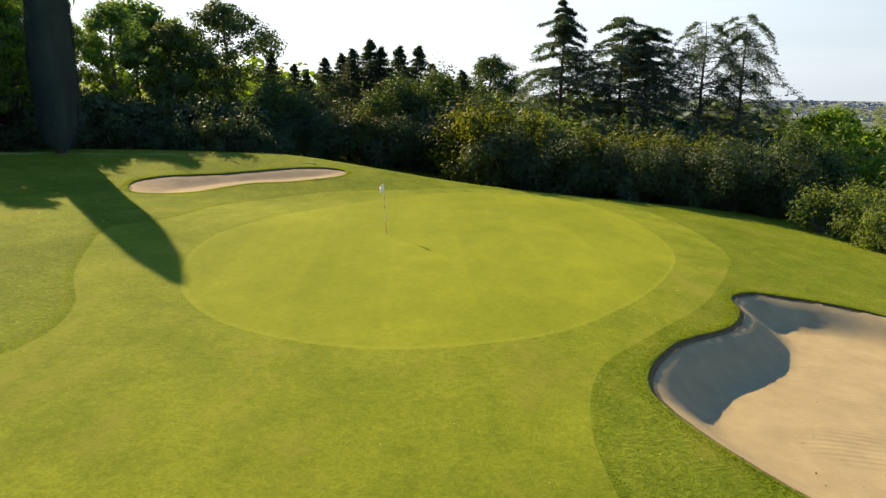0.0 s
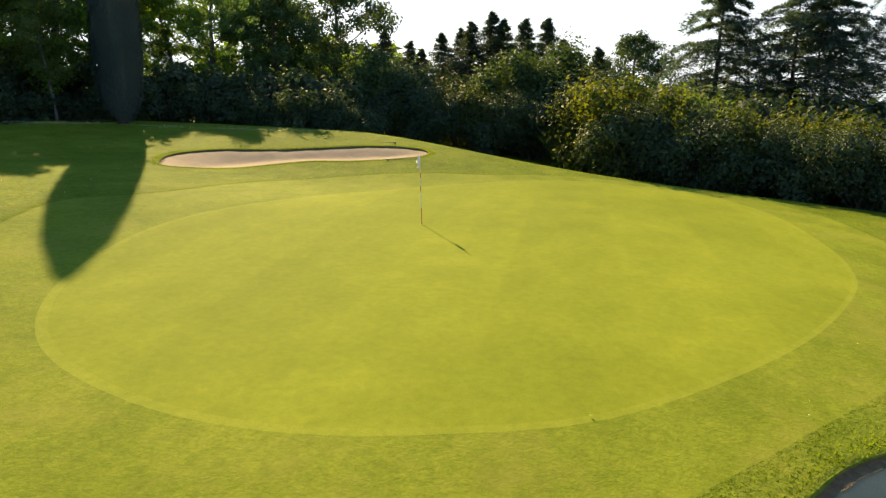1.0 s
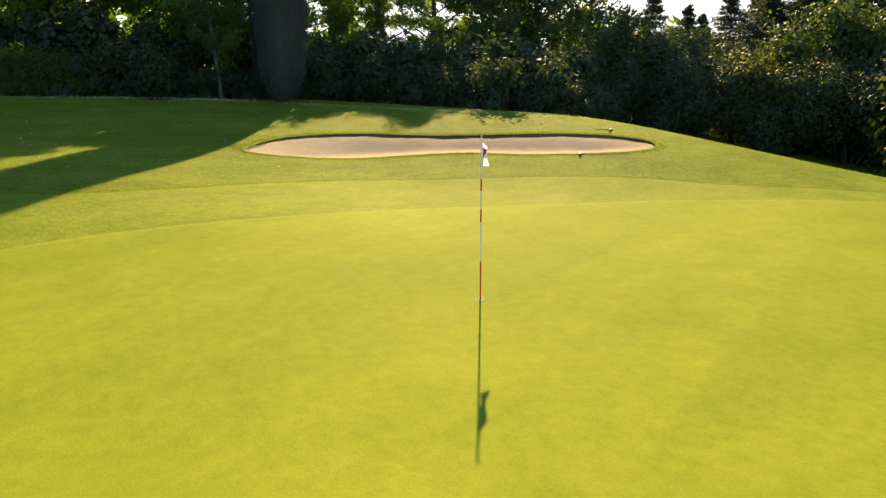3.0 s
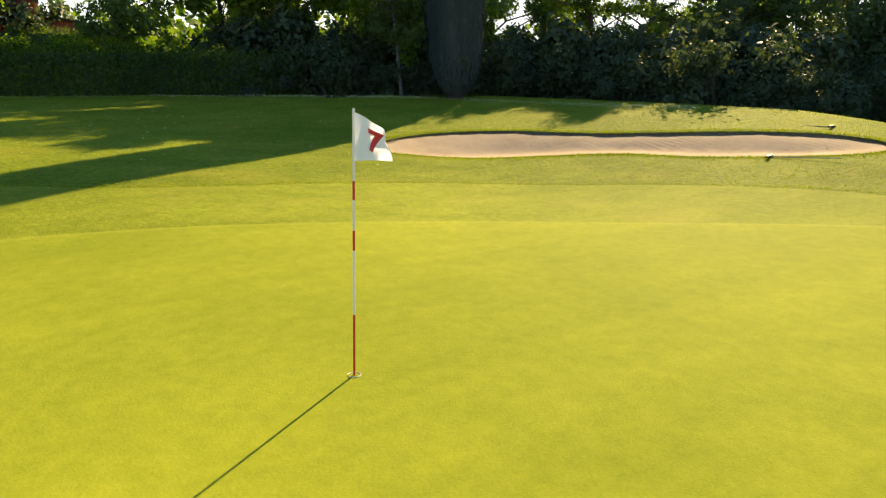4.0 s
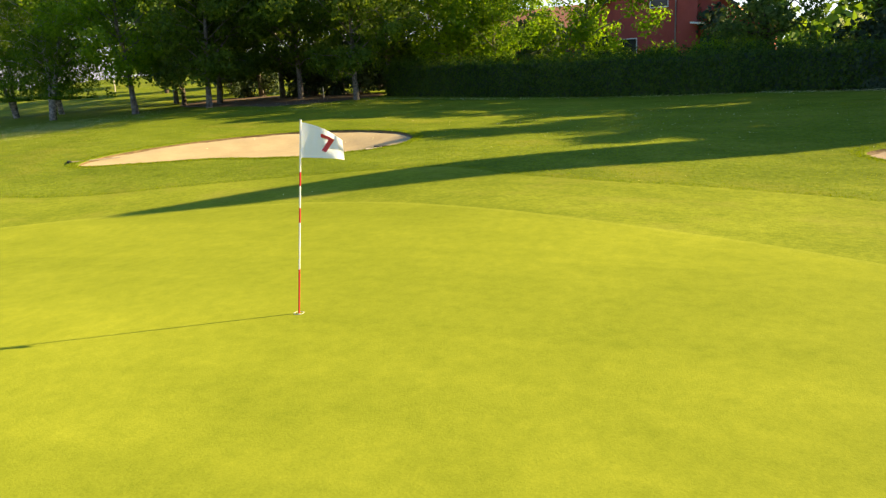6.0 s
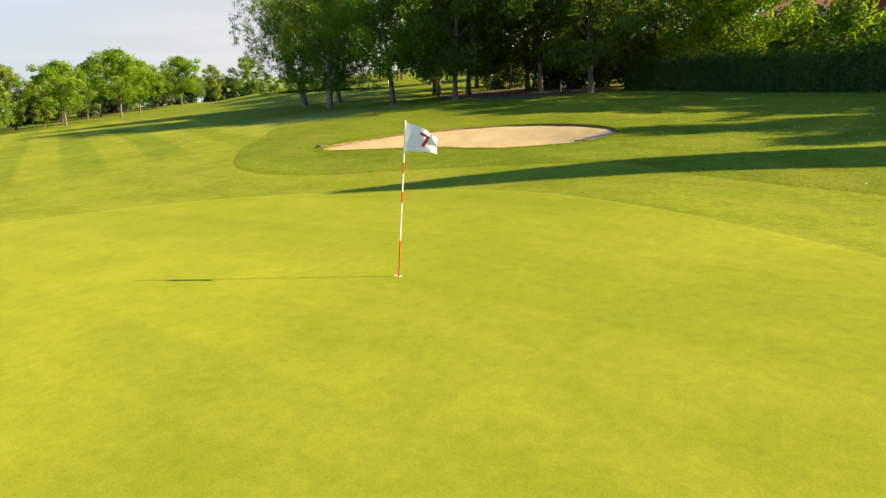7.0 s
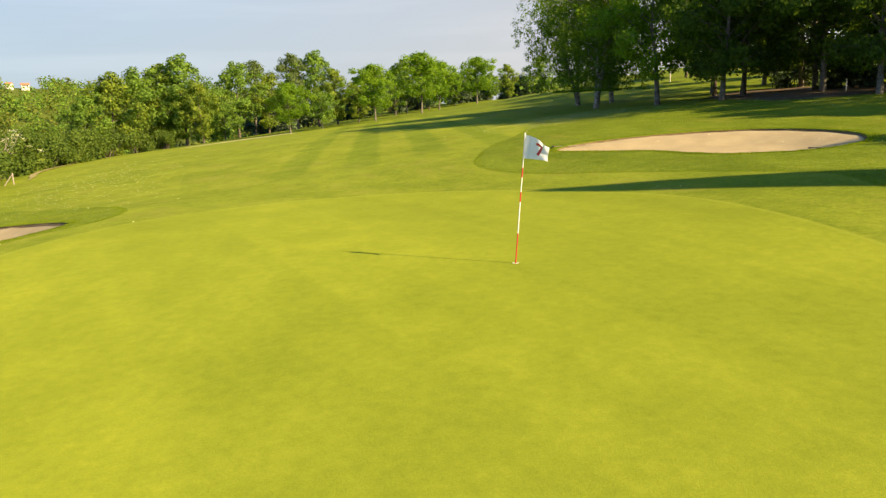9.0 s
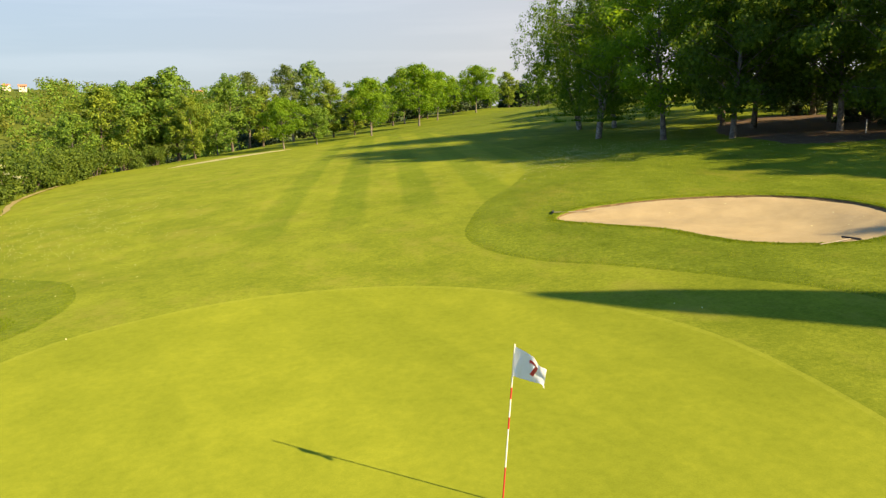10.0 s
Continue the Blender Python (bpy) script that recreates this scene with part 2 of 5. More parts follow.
def bark_material(name, dark, light, scale=9.0):
    m, nt, b = mat(name)
    c = ramp(nt, noise_at(nt, scale, 5, 0.7, stretch=(1, 1, 0)), (0.35, dark), (0.65, light))
    nt.links.new(c, b.inputs["Base Color"])
    b.inputs["Roughness"].default_value = 0.9
    bump(nt, b, noise_at(nt, scale * 2, 4), 0.7, 0.03)
    return m


BARK = bark_material("bark", (0.045, 0.035, 0.026), (0.12, 0.10, 0.08))
PALE_BARK = bark_material("pale_grey_bark", (0.06, 0.052, 0.04), (0.21, 0.19, 0.16), 6.0)
BIRCH_BARK = bark_material("birch_bark", (0.05, 0.045, 0.04), (0.42, 0.40, 0.36), 5.0)


def paint(name, c1, c2, scale=3.0, rough=0.7, metal=0.0, relief=0.0):
    m, nt, b = mat(name)
    nt.links.new(ramp(nt, noise_at(nt, scale, 5, 0.65), (0.3, c1), (0.7, c2)), b.inputs["Base Color"])
    b.inputs["Roughness"].default_value, b.inputs["Metallic"].default_value = rough, metal
    if relief:
        bump(nt, b, noise_at(nt, scale * 6, 4), relief, 0.02)
    return m


WHITE = paint("white_gloss_paint", (0.74, 0.73, 0.70), (0.82, 0.81, 0.79), 8.0, 0.35)
RED = paint("red_gloss_paint", (0.50, 0.02, 0.03), (0.58, 0.03, 0.045), 8.0, 0.35)
CUP = paint("white_cup", (0.7, 0.7, 0.7), (0.8, 0.8, 0.8), 20.0, 0.5)
STUCCO_RED = paint("red_stucco", (0.40, 0.075, 0.055), (0.48, 0.095, 0.07), 1.2, 0.9, 0, 0.3)
ROOF_TILE = paint("terracotta_tile", (0.38, 0.14, 0.07), (0.52, 0.22, 0.11), 2.5, 0.85, 0, 0.3)
DARK_WOOD = paint("dark_wood", (0.03, 0.025, 0.02), (0.06, 0.05, 0.04), 5.0, 0.7)
GLASS = paint("window_glass", (0.02, 0.025, 0.03), (0.03, 0.035, 0.04), 2.0, 0.08)
STONE = paint("pale_stone", (0.5, 0.46, 0.4), (0.62, 0.58, 0.5), 2.0, 0.85, 0, 0.2)
GREY_WOOD = paint("weathered_wood", (0.22, 0.19, 0.15), (0.36, 0.32, 0.27), 6.0, 0.85, 0, 0.3)
# town and far country: bluish haze painted into the base colours
TOWN = paint("haze_tinted_wall", (0.20, 0.245, 0.31), (0.33, 0.365, 0.41), 0.02, 0.9)
FAR_GREEN = paint("haze_tinted_country", (0.060, 0.095, 0.085), (0.095, 0.13, 0.11), 0.006, 0.95)
BLACK = paint("black_rubber", (0.015, 0.015, 0.015), (0.03, 0.03, 0.03), 9.0, 0.6)


def cloth_material():
    m, nt, b = mat("flag_cloth")
    nt.links.new(ramp(nt, noise_at(nt, 30.0, 3), (0.3, (0.84, 0.88, 0.95)), (0.7, (0.87, 0.91, 0.97))), b.inputs["Base Color"])
    b.inputs["Roughness"].default_value = 0.8
    tr = nt.nodes.new("ShaderNodeBsdfTranslucent")
    tr.inputs["Color"].default_value = (0.78, 0.84, 0.97, 1)
    mx = nt.nodes.new("ShaderNodeMixShader")
    mx.inputs["Fac"].default_value = 0.55
    nt.links.new(b.outputs["BSDF"], mx.inputs[1])
    nt.links.new(tr.outputs["BSDF"], mx.inputs[2])
    nt.links.new(mx.outputs["Shader"], nt.nodes["Material Output"].inputs["Surface"])
    return m


CLOTH = cloth_material()

# ---- the lie of the land ----
PLANE = (-0.6947, -0.0811, 0.0088)
SWELLS = [
    (-10, 20, 6, 0.68),
    (-10, 9, 5, -0.52),
    (-17, 4, 7, 0.16),
    (-4, 16, 5, 0.11),
    (5, 14, 7, 0.26),
    (0, 4, 8, 0.25),
    (-10, -4, 6, 0.27),
    (-10, -15, 6, 0.37),
    (-5, -10, 6, -0.49),
    (5, -8, 8, 0.51),
    (12, -12, 8, 0.41),
    (-20, -18, 10, 0.19),
    (-28, -32, 14, 0.48),
    (-6, -32, 12, 0.15),
    (18, 4, 10, 0.64),
    (-25, 12, 10, -0.10),
    (0, -60, 25, 0.83),
    (-25, -60, 20, 0.05),
    (-20, 30, 12, 0.43),
    (8, 26, 8, -0.07),
    (-40, 0, 14, -0.10),
    (-27, 16, 6, 0.22),
    (-33, -24, 8, 0.30),
    (19, 17, 6, 0.20),
    (-72, -85, 22, 3.2),
]
rng = np.random.default_rng(7)


def smooth(a, b, x):
    t = np.clip((x - a) / (b - a), 0, 1)
    return t * t * (3 - 2 * t)


def land(x, y):
    """Height of the turf at a place, before bunkers are cut in."""
    x, y = np.asarray(x, float), np.asarray(y, float)
    z = PLANE[0] + PLANE[1] * np.clip(x, -75, 60) + PLANE[2] * np.clip(y, -130, 60)
    for cx, cy, r, h in SWELLS:
        z = z + h * np.exp(-((x - cx) ** 2 + (y - cy) ** 2) / (2 * r * r))
    far = np.hypot(x, y)
    # the hillside falls away to the east, past the edge of the course
    edge = 24 - 0.16 * np.clip(-y - 20, 0, 75) - 0.9 * np.clip(-y - 95, 0, 60)
    east = np.clip(x - edge, 0, None)
    z = z - 0.30 * east * smooth(0, 30, east) * (1 - smooth(0, 1, (east - 160) / 200)) - 48 * smooth(120, 380, east)
    # behind the crest north of the green the bank dips towards the thicket
    crest = np.interp(x, [-36, -33, -30, -26.3, -23, -20, -17.3, -14, -11, -6, 0, 6, 18, 30], [4.0, 6.0, 9.6, 14.4, 17.4, 19.2, 19.8, 20.2, 20.9, 20.4, 19.8, 19.1, 18.9, 19.5])
    past = np.clip(y - crest, 0, None)
    z = z - 1.1 * np.tanh(0.17 * past / 1.1) * smooth(0, 1.5, past) * smooth(-37, -32, x)
    # wooded slope across the valley, to the south
    ang = np.arctan2(x + 20, -y)
    z = z + np.clip(28 + 310 * ang, 0, 115) * smooth(200, 720, far) * (1 - smooth(0.5, 1.2, ang)) * (y < 0)
    # the plain with the town, to the north-east
    north = smooth(60, 600, y + 0.3 * x)
    z = z - 18 * smooth(300, 1500, far) * north
    return z + 30 * smooth(3400, 4300, far) * north


def closed_curve(points, step=0.35):
    """An even closed outline through a few handed corners."""
    p = np.array(points, float)
    n = len(p)
    out = []
    for i in range(n):
        a, b, c, d = p[i - 1], p[i], p[(i + 1) % n], p[(i + 2) % n]
        k = max(2, int(np.linalg.norm(c - b) / step))
        for t in np.arange(k) / k:
            out.append(0.5 * (2 * b + (c - a) * t + (2 * a - 5 * b + 4 * c - d) * t * t + (3 * b - a - 3 * c + d) * t ** 3))
    return np.array(out)


def inside(poly, x, y):
    x, y = np.asarray(x), np.asarray(y)
    res = np.zeros(x.shape, bool)
    x0, y0 = poly[:, 0], poly[:, 1]
    x1, y1 = np.roll(x0, -1), np.roll(y0, -1)
    for a, b, c, d in zip(x0, y0, x1, y1):
        if b == d:
            continue
        hit = ((b > y) != (d > y)) & (x < (c - a) * (y - b) / (d - b) + a)
        res ^= hit
    return res


def rim(poly, x, y):
    """Distance to an outline, and the nearest piece of it."""
    q = np.stack([np.ravel(x), np.ravel(y)], -1)
    a, b = poly, np.roll(poly, -1, 0)
    best = np.full(len(q), 1e9)
    for p0, p1 in zip(a, b):
        ab = p1 - p0
        t = np.clip(((q - p0) @ ab) / max(ab @ ab, 1e-9), 0, 1)
        best = np.minimum(best, np.hypot(*(q - p0 - t[:, None] * ab).T))
    return best.reshape(np.shape(x))


GREEN_EDGE = closed_curve([(-6.5, -3.6), (-6.2, -0.6), (-5.6, 2.0), (-4.7, 4.8), (-3.0, 7.6), (-0.9, 10.2), (3.0, 14.6), (6.5, 16.4), (9.4, 15.8), (11.6, 11.5), (12.5, 5.5), (12.4, 1.0), (11.5, -2.6), (9.6, -7.1), (6.9, -11.0), (4.4, -12.6), (1.9, -13.3), (-0.6, -13.0), (-3.0, -11.8), (-4.9, -9.5), (-6.1, -6.4)])
GREEN_INNER = (GREEN_EDGE - GREEN_EDGE.mean(0)) * 0.985 + GREEN_EDGE.mean(0)
SHORT_EDGE = closed_curve([(-10.5, -3.3), (-9.6, -1.0), (-9.3, 1.2), (-9.4, 3.8), (-9.0, 6.6), (-6.7, 9.8), (-3.6, 11.8), (-0.9, 12.9), (3.0, 16.6), (7.0, 18.6), (10.6, 18.0), (13.6, 14.0), (15.0, 8.0), (15.0, 2.0), (13.9, -1.6), (11.6, -7.0), (9.0, -11.0), (7.4, -13.4), (6.8, -16.0), (6.9, -18.5), (7.7, -21.5), (10.5, -25.5), (14.5, -32.0), (16.6, -45.0), (16.6, -62.0), (15.4, -80.0), (10.0, -99.0), (-9.0, -101.0), (-28.0, -92.0), (-25.0, -62.0), (-20.0, -38.0), (-14.0, -27.5), (-9.6, -22.2), (-7.4, -18.8), (-6.4, -16.8), (-6.1, -14.6), (-6.8, -12.0), (-8.3, -9.5), (-9.6, -6.4)])
BUNKERS = {
    "north": (closed_curve([(-14.2, 6.4), (-15.4, 7.6), (-15.9, 9.6), (-15.0, 11.9), (-12.3, 13.8), (-9.4, 16.0), (-7.3, 17.4), (-5.8, 17.6), (-5.2, 16.6), (-5.7, 15.1), (-7.7, 13.3), (-10.0, 12.2), (-11.3, 10.6), (-12.5, 8.2)], 0.25), 0.40, 0.07),
    "east": (closed_curve([(12.7, -6.0), (13.4, -5.0), (14.5, -4.6), (17.8, -5.0), (21.0, -7.5), (22.0, -12.0), (19.8, -17.0), (15.8, -20.0), (12.4, -19.8), (10.5, -18.2), (9.4, -16.8), (8.6, -15.4), (8.35, -14.2), (8.75, -12.8), (9.8, -11.1), (11.6, -9.4), (12.5, -7.6)], 0.25), 0.61, 0.045),
    "south": (closed_curve([(-9.9, -16.3), (-11.8, -17.0), (-15.0, -15.9), (-17.6, -13.9), (-18.7, -11.6), (-18.4, -9.2), (-17.0, -7.6), (-15.4, -7.0), (-13.9, -7.2), (-12.5, -8.7), (-12.0, -10.4), (-11.7, -12.1), (-10.6, -14.3)], 0.25), 0.38, 0.08),
}


def bunker_floor(poly, depth, lip, x, y):
    """Sand height: a lip at the outline, then a bowl; a deep bunker is dug into its sunward bank and runs out flat."""
    d = rim(poly, x, y)
    k = 1.0
    if depth > 0.6:
        mid, size = poly.mean(0), np.ptp(poly, axis=0).mean() / 2
        k = np.clip(1 + 0.62 * (-0.85 * (x - mid[0]) + 0.52 * (y - mid[1])) / size, 0.3, 1.7)
    return land(x, y) - k * (lip + (depth - lip) * smooth(0.0, 2.6 if depth < 0.6 else 1.7, d))


def grid_points(x0, x1, y0, y1, step, jitter):
    gx, gy = np.meshgrid(np.arange(x0, x1 + 1e-6, step), np.arange(y0, y1 + 1e-6, step))
    p = np.stack([gx.ravel(), gy.ravel()], -1)
    return p + rng.uniform(-jitter, jitter, p.shape) * step


def mesh_from(name, verts, faces, materials, indices=None, flat=False):
    me = bpy.data.meshes.new(name)
    me.from_pydata([tuple(v) for v in verts], [], [tuple(int(i) for i in f) for f in faces])
    for m in materials:
        me.materials.append(m)
    if indices is not None:
        me.polygons.foreach_set("material_index", np.asarray(indices, np.int32))
    if not flat:
        me.polygons.foreach_set("use_smooth", np.ones(len(me.polygons), bool))
    me.update()
    return me


def build_land():
    from mathutils.geometry import delaunay_2d_cdt
    near = grid_points(-24, 22, -30, 24, 0.55, 0.12)
    keep = np.ones(len(near), bool)
    outlines = [GREEN_EDGE, GREEN_INNER, SHORT_EDGE] + [b[0] for b in BUNKERS.values()]
    for o in outlines:
        keep &= rim(o, near[:, 0], near[:, 1]) > 0.16
    near = near[keep]
    mid = grid_points(-90, 60, -170, 80, 3.0, 0.1)
    mid = mid[~((mid[:, 0] > -24.5) & (mid[:, 0] < 22.5) & (mid[:, 1] > -30.5) & (mid[:, 1] < 24.5))]
    crest = grid_points(6, 24, -104, -32, 1.3, 0.12)
    mid = np.concatenate([mid[~((mid[:, 0] > 5) & (mid[:, 0] < 25) & (mid[:, 1] > -105) & (mid[:, 1] < -31))], crest])
    mid = mid[rim(SHORT_EDGE, mid[:, 0], mid[:, 1]) > 0.4]
    rings = []
    for r in (180, 210, 250, 300, 360, 430, 510, 600, 700, 820, 960, 1150, 1400, 1750, 2200, 2700, 3200, 3700, 4200, 4600):
        a = np.arange(96) / 96 * 2 * np.pi
        rings.append(np.stack([r * np.cos(a), r * np.sin(a)], -1))
    far = np.concatenate(rings)
    far = far[~((far[:, 0] > -92) & (far[:, 0] < 62) & (far[:, 1] > -172) & (far[:, 1] < 82))]
    pts = [near, mid, far]
    edges = []
    base = sum(len(p) for p in pts)
    for o in outlines:
        pts.append(o)
        edges += [(base + i, base + (i + 1) % len(o)) for i in range(len(o))]
        base += len(o)
    allp = np.concatenate(pts)
    vs, _, fs, *_ = delaunay_2d_cdt([Vector(p) for p in allp], edges, [], 0, 1e-4)
    v = np.array([tuple(q) for q in vs])
    f = np.array([tuple(t) for t in fs])
    z = land(v[:, 0], v[:, 1])
    c = v[f].mean(1)
    zone = np.zeros(len(f), int)
    zone[inside(SHORT_EDGE, c[:, 0], c[:, 1])] = 1
    zone[inside(GREEN_EDGE, c[:, 0], c[:, 1])] = 2
    zone[inside(GREEN_EDGE, c[:, 0], c[:, 1]) & ~inside(GREEN_INNER, c[:, 0], c[:, 1])] = 5
    zone[np.hypot(c[:, 0] + 15, c[:, 1] + 30) > 175] = 3
    # the outermost zone takes the colour with haze painted in
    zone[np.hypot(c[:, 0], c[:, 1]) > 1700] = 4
    cut = np.zeros(len(f), bool)
    for poly, depth, lip in BUNKERS.values():
        cut |= inside(poly, c[:, 0], c[:, 1])
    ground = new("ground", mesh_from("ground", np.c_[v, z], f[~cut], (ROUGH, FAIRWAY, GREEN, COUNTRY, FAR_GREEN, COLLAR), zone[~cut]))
    tagged(ground, "mown golf course turf with a bright putting green, falling into a valley", "ground", kind="structure")


build_land()


def build_bunker(poly, depth, lip, label, filling=SAND):
    """A sand hollow: its floor, and the raw turf edge round it."""
    from mathutils.geometry import delaunay_2d_cdt
    thing = new("sand_bunker")
    n = len(poly)
    mid = poly.mean(0)
    lo, hi = poly.min(0), poly.max(0)
    g = grid_points(lo[0], hi[0], lo[1], hi[1], 0.3, 0.2)
    d = rim(poly, g[:, 0], g[:, 1])
    g = g[inside(poly, g[:, 0], g[:, 1]) & (d > 0.2)]
    # the foot of the edge lies a little inside the outline
    t = np.roll(poly, -1, 0) - np.roll(poly, 1, 0)
    nrm = np.stack([-t[:, 1], t[:, 0]], -1) / np.linalg.norm(t, axis=1)[:, None]
    probe = poly + 0.05 * nrm
    if inside(poly, probe[:, 0], probe[:, 1]).mean() < 0.5:
        nrm = -nrm
    foot = poly + nrm * (0.06 + 0.05 * rng.random((n, 1)))
    pts = np.concatenate([foot, g])
    vs, _, fs, *_ = delaunay_2d_cdt([Vector(p) for p in pts], [(i, (i + 1) % n) for i in range(n)], [], 1, 1e-4)
    v = np.array([tuple(q) for q in vs])
    z = bunker_floor(poly, depth, lip, v[:, 0], v[:, 1])
    z = z + np.array([0.025 * noise.noise(Vector((a * 0.9, b * 0.9, 3))) + 0.012 * noise.noise(Vector((a * 4, b * 4, 1))) for a, b in v])
    sand = new("sand", mesh_from("sand", np.c_[v, z], fs, (filling,)))
    sand.parent = thing
    rows = []
    for k, (off, drop) in enumerate(((-0.10, 0.012), (0.0, -0.004), (0.035, 0.25), (0.02, 0.7), (0.17, 1.35))):
        w = poly + nrm * off + nrm * rng.uniform(-0.02, 0.02, (n, 1)) * (k > 0)
        top = land(poly[:, 0], poly[:, 1])
        bottom = bunker_floor(poly, depth, lip, poly[:, 0], poly[:, 1])
        rows.append(np.c_[w, top * (1 - drop) + bottom * drop if k > 0 else land(w[:, 0], w[:, 1]) + 0.012])
    lv = np.concatenate(rows)
    lf, li = [], []
    for k in range(len(rows) - 1):
        for i in range(n):
            j = (i + 1) % n
            lf.append((k * n + i, k * n + j, (k + 1) * n + j, (k + 1) * n + i))
            li.append(0 if k < 2 else 1)
    edge = new("turf_edge", mesh_from("turf_edge", lv, lf, (ROUGH, SOIL), li))
    edge.parent = thing
    return tagged(thing, label, "sand bunker", "sand bunkers")


build_bunker(*BUNKERS["north"], "long kidney-shaped bunker of damp pinkish sand below a grassy mound", PINK_SAND)
build_bunker(*BUNKERS["east"], "deep sand bunker with raked sand and a shaded turf lip")
build_bunker(*BUNKERS["south"], "pale sand bunker with a low turf lip below the trees")


# ---- parts ----
def part(name, me, parent, label="", matrix=None):
    ob = new(name, me)
    ob.parent = parent
    if matrix is not None:
        ob.matrix_basis = matrix
    if label:
        ob["label"] = label
    return ob


def bm_mesh(name, bm, material):
    me = bpy.data.meshes.new(name)
    bm.normal_update()
    bm.to_mesh(me)
    bm.free()
    me.materials.append(material)
    return me


def tube(points, radii, sides=8):
    """Vertices and faces of a tapered round limb along points."""
    p = np.array(points, float)
    r = np.array(radii, float)
    verts, faces = [], []
    for i in range(len(p)):
        d = p[min(i + 1, len(p) - 1)] - p[max(i - 1, 0)]
        d = d / (np.linalg.norm(d) + 1e-9)
        a = np.cross(d, (0.0, 0.0, 1.0) if abs(d[2]) < 0.9 else (1.0, 0.0, 0.0))
        a /= np.linalg.norm(a) + 1e-9
        b = np.cross(d, a)
        ang = np.arange(sides) / sides * 2 * np.pi
        verts.append(p[i] + r[i] * (np.cos(ang)[:, None] * a + np.sin(ang)[:, None] * b))
        if i:
            o = (i - 1) * sides
            faces += [(o + k, o + (k + 1) % sides, o + sides + (k + 1) % sides, o + sides + k) for k in range(sides)]
    return np.concatenate(verts), faces


class Wood:
    """Gathers limbs into one mesh."""

    def __init__(self):
        self.v, self.f, self.n = [], [], 0

    def limb(self, points, radii, sides=7):
        v, f = tube(points, radii, sides)
        self.v.append(v)
        self.f += [tuple(i + self.n for i in q) for q in f]
        self.n += len(v)

    def mesh(self, name, material):
        return mesh_from(name, np.concatenate(self.v), self.f, (material,))


def leaf_mesh(name, centers, sizes, outward, material, g, slim=0.55, droop=0.0, loose=0.55):
    """Many small pointed leaves, facing roughly outward, in one mesh."""
    n = len(centers)
    nrm = outward + g.normal(0, loose, (n, 3))
    nrm /= np.linalg.norm(nrm, axis=1)[:, None] + 1e-9
    along = g.normal(0, 1, (n, 3))
    along[:, 2] -= droop
    along -= nrm * (along * nrm).sum(1)[:, None]
    along /= np.linalg.norm(along, axis=1)[:, None] + 1e-9
    side = np.cross(nrm, along)
    s = sizes[:, None]
    base, tip = centers - along * s * 0.5, centers + along * s * 0.5
    fold = nrm * s * 0.10
    v = np.stack([base, centers + side * s * slim * 0.5 + fold, tip, centers - side * s * slim * 0.5 + fold], 1).reshape(-1, 3)
    me = bpy.data.meshes.new(name)
    me.vertices.add(4 * n)
    me.vertices.foreach_set("co", v.astype(np.float32).ravel())
    me.loops.add(4 * n)
    me.loops.foreach_set("vertex_index", np.arange(4 * n, dtype=np.int32))
    me.polygons.add(n)
    me.polygons.foreach_set("loop_start", np.arange(0, 4 * n, 4, dtype=np.int32))
    me.materials.append(material)
    me.update()
    me.validate()
    return me


def curve_between(a, b, sag, g, k=5):
    t = np.linspace(0, 1, k)[:, None]
    p = a + (b - a) * t
    p[:, 2] += sag * np.sin(t[:, 0] * np.pi)
    p[1:-1] += g.normal(0, 0.03 * np.linalg.norm(b - a), (k - 2, 3))
    return p


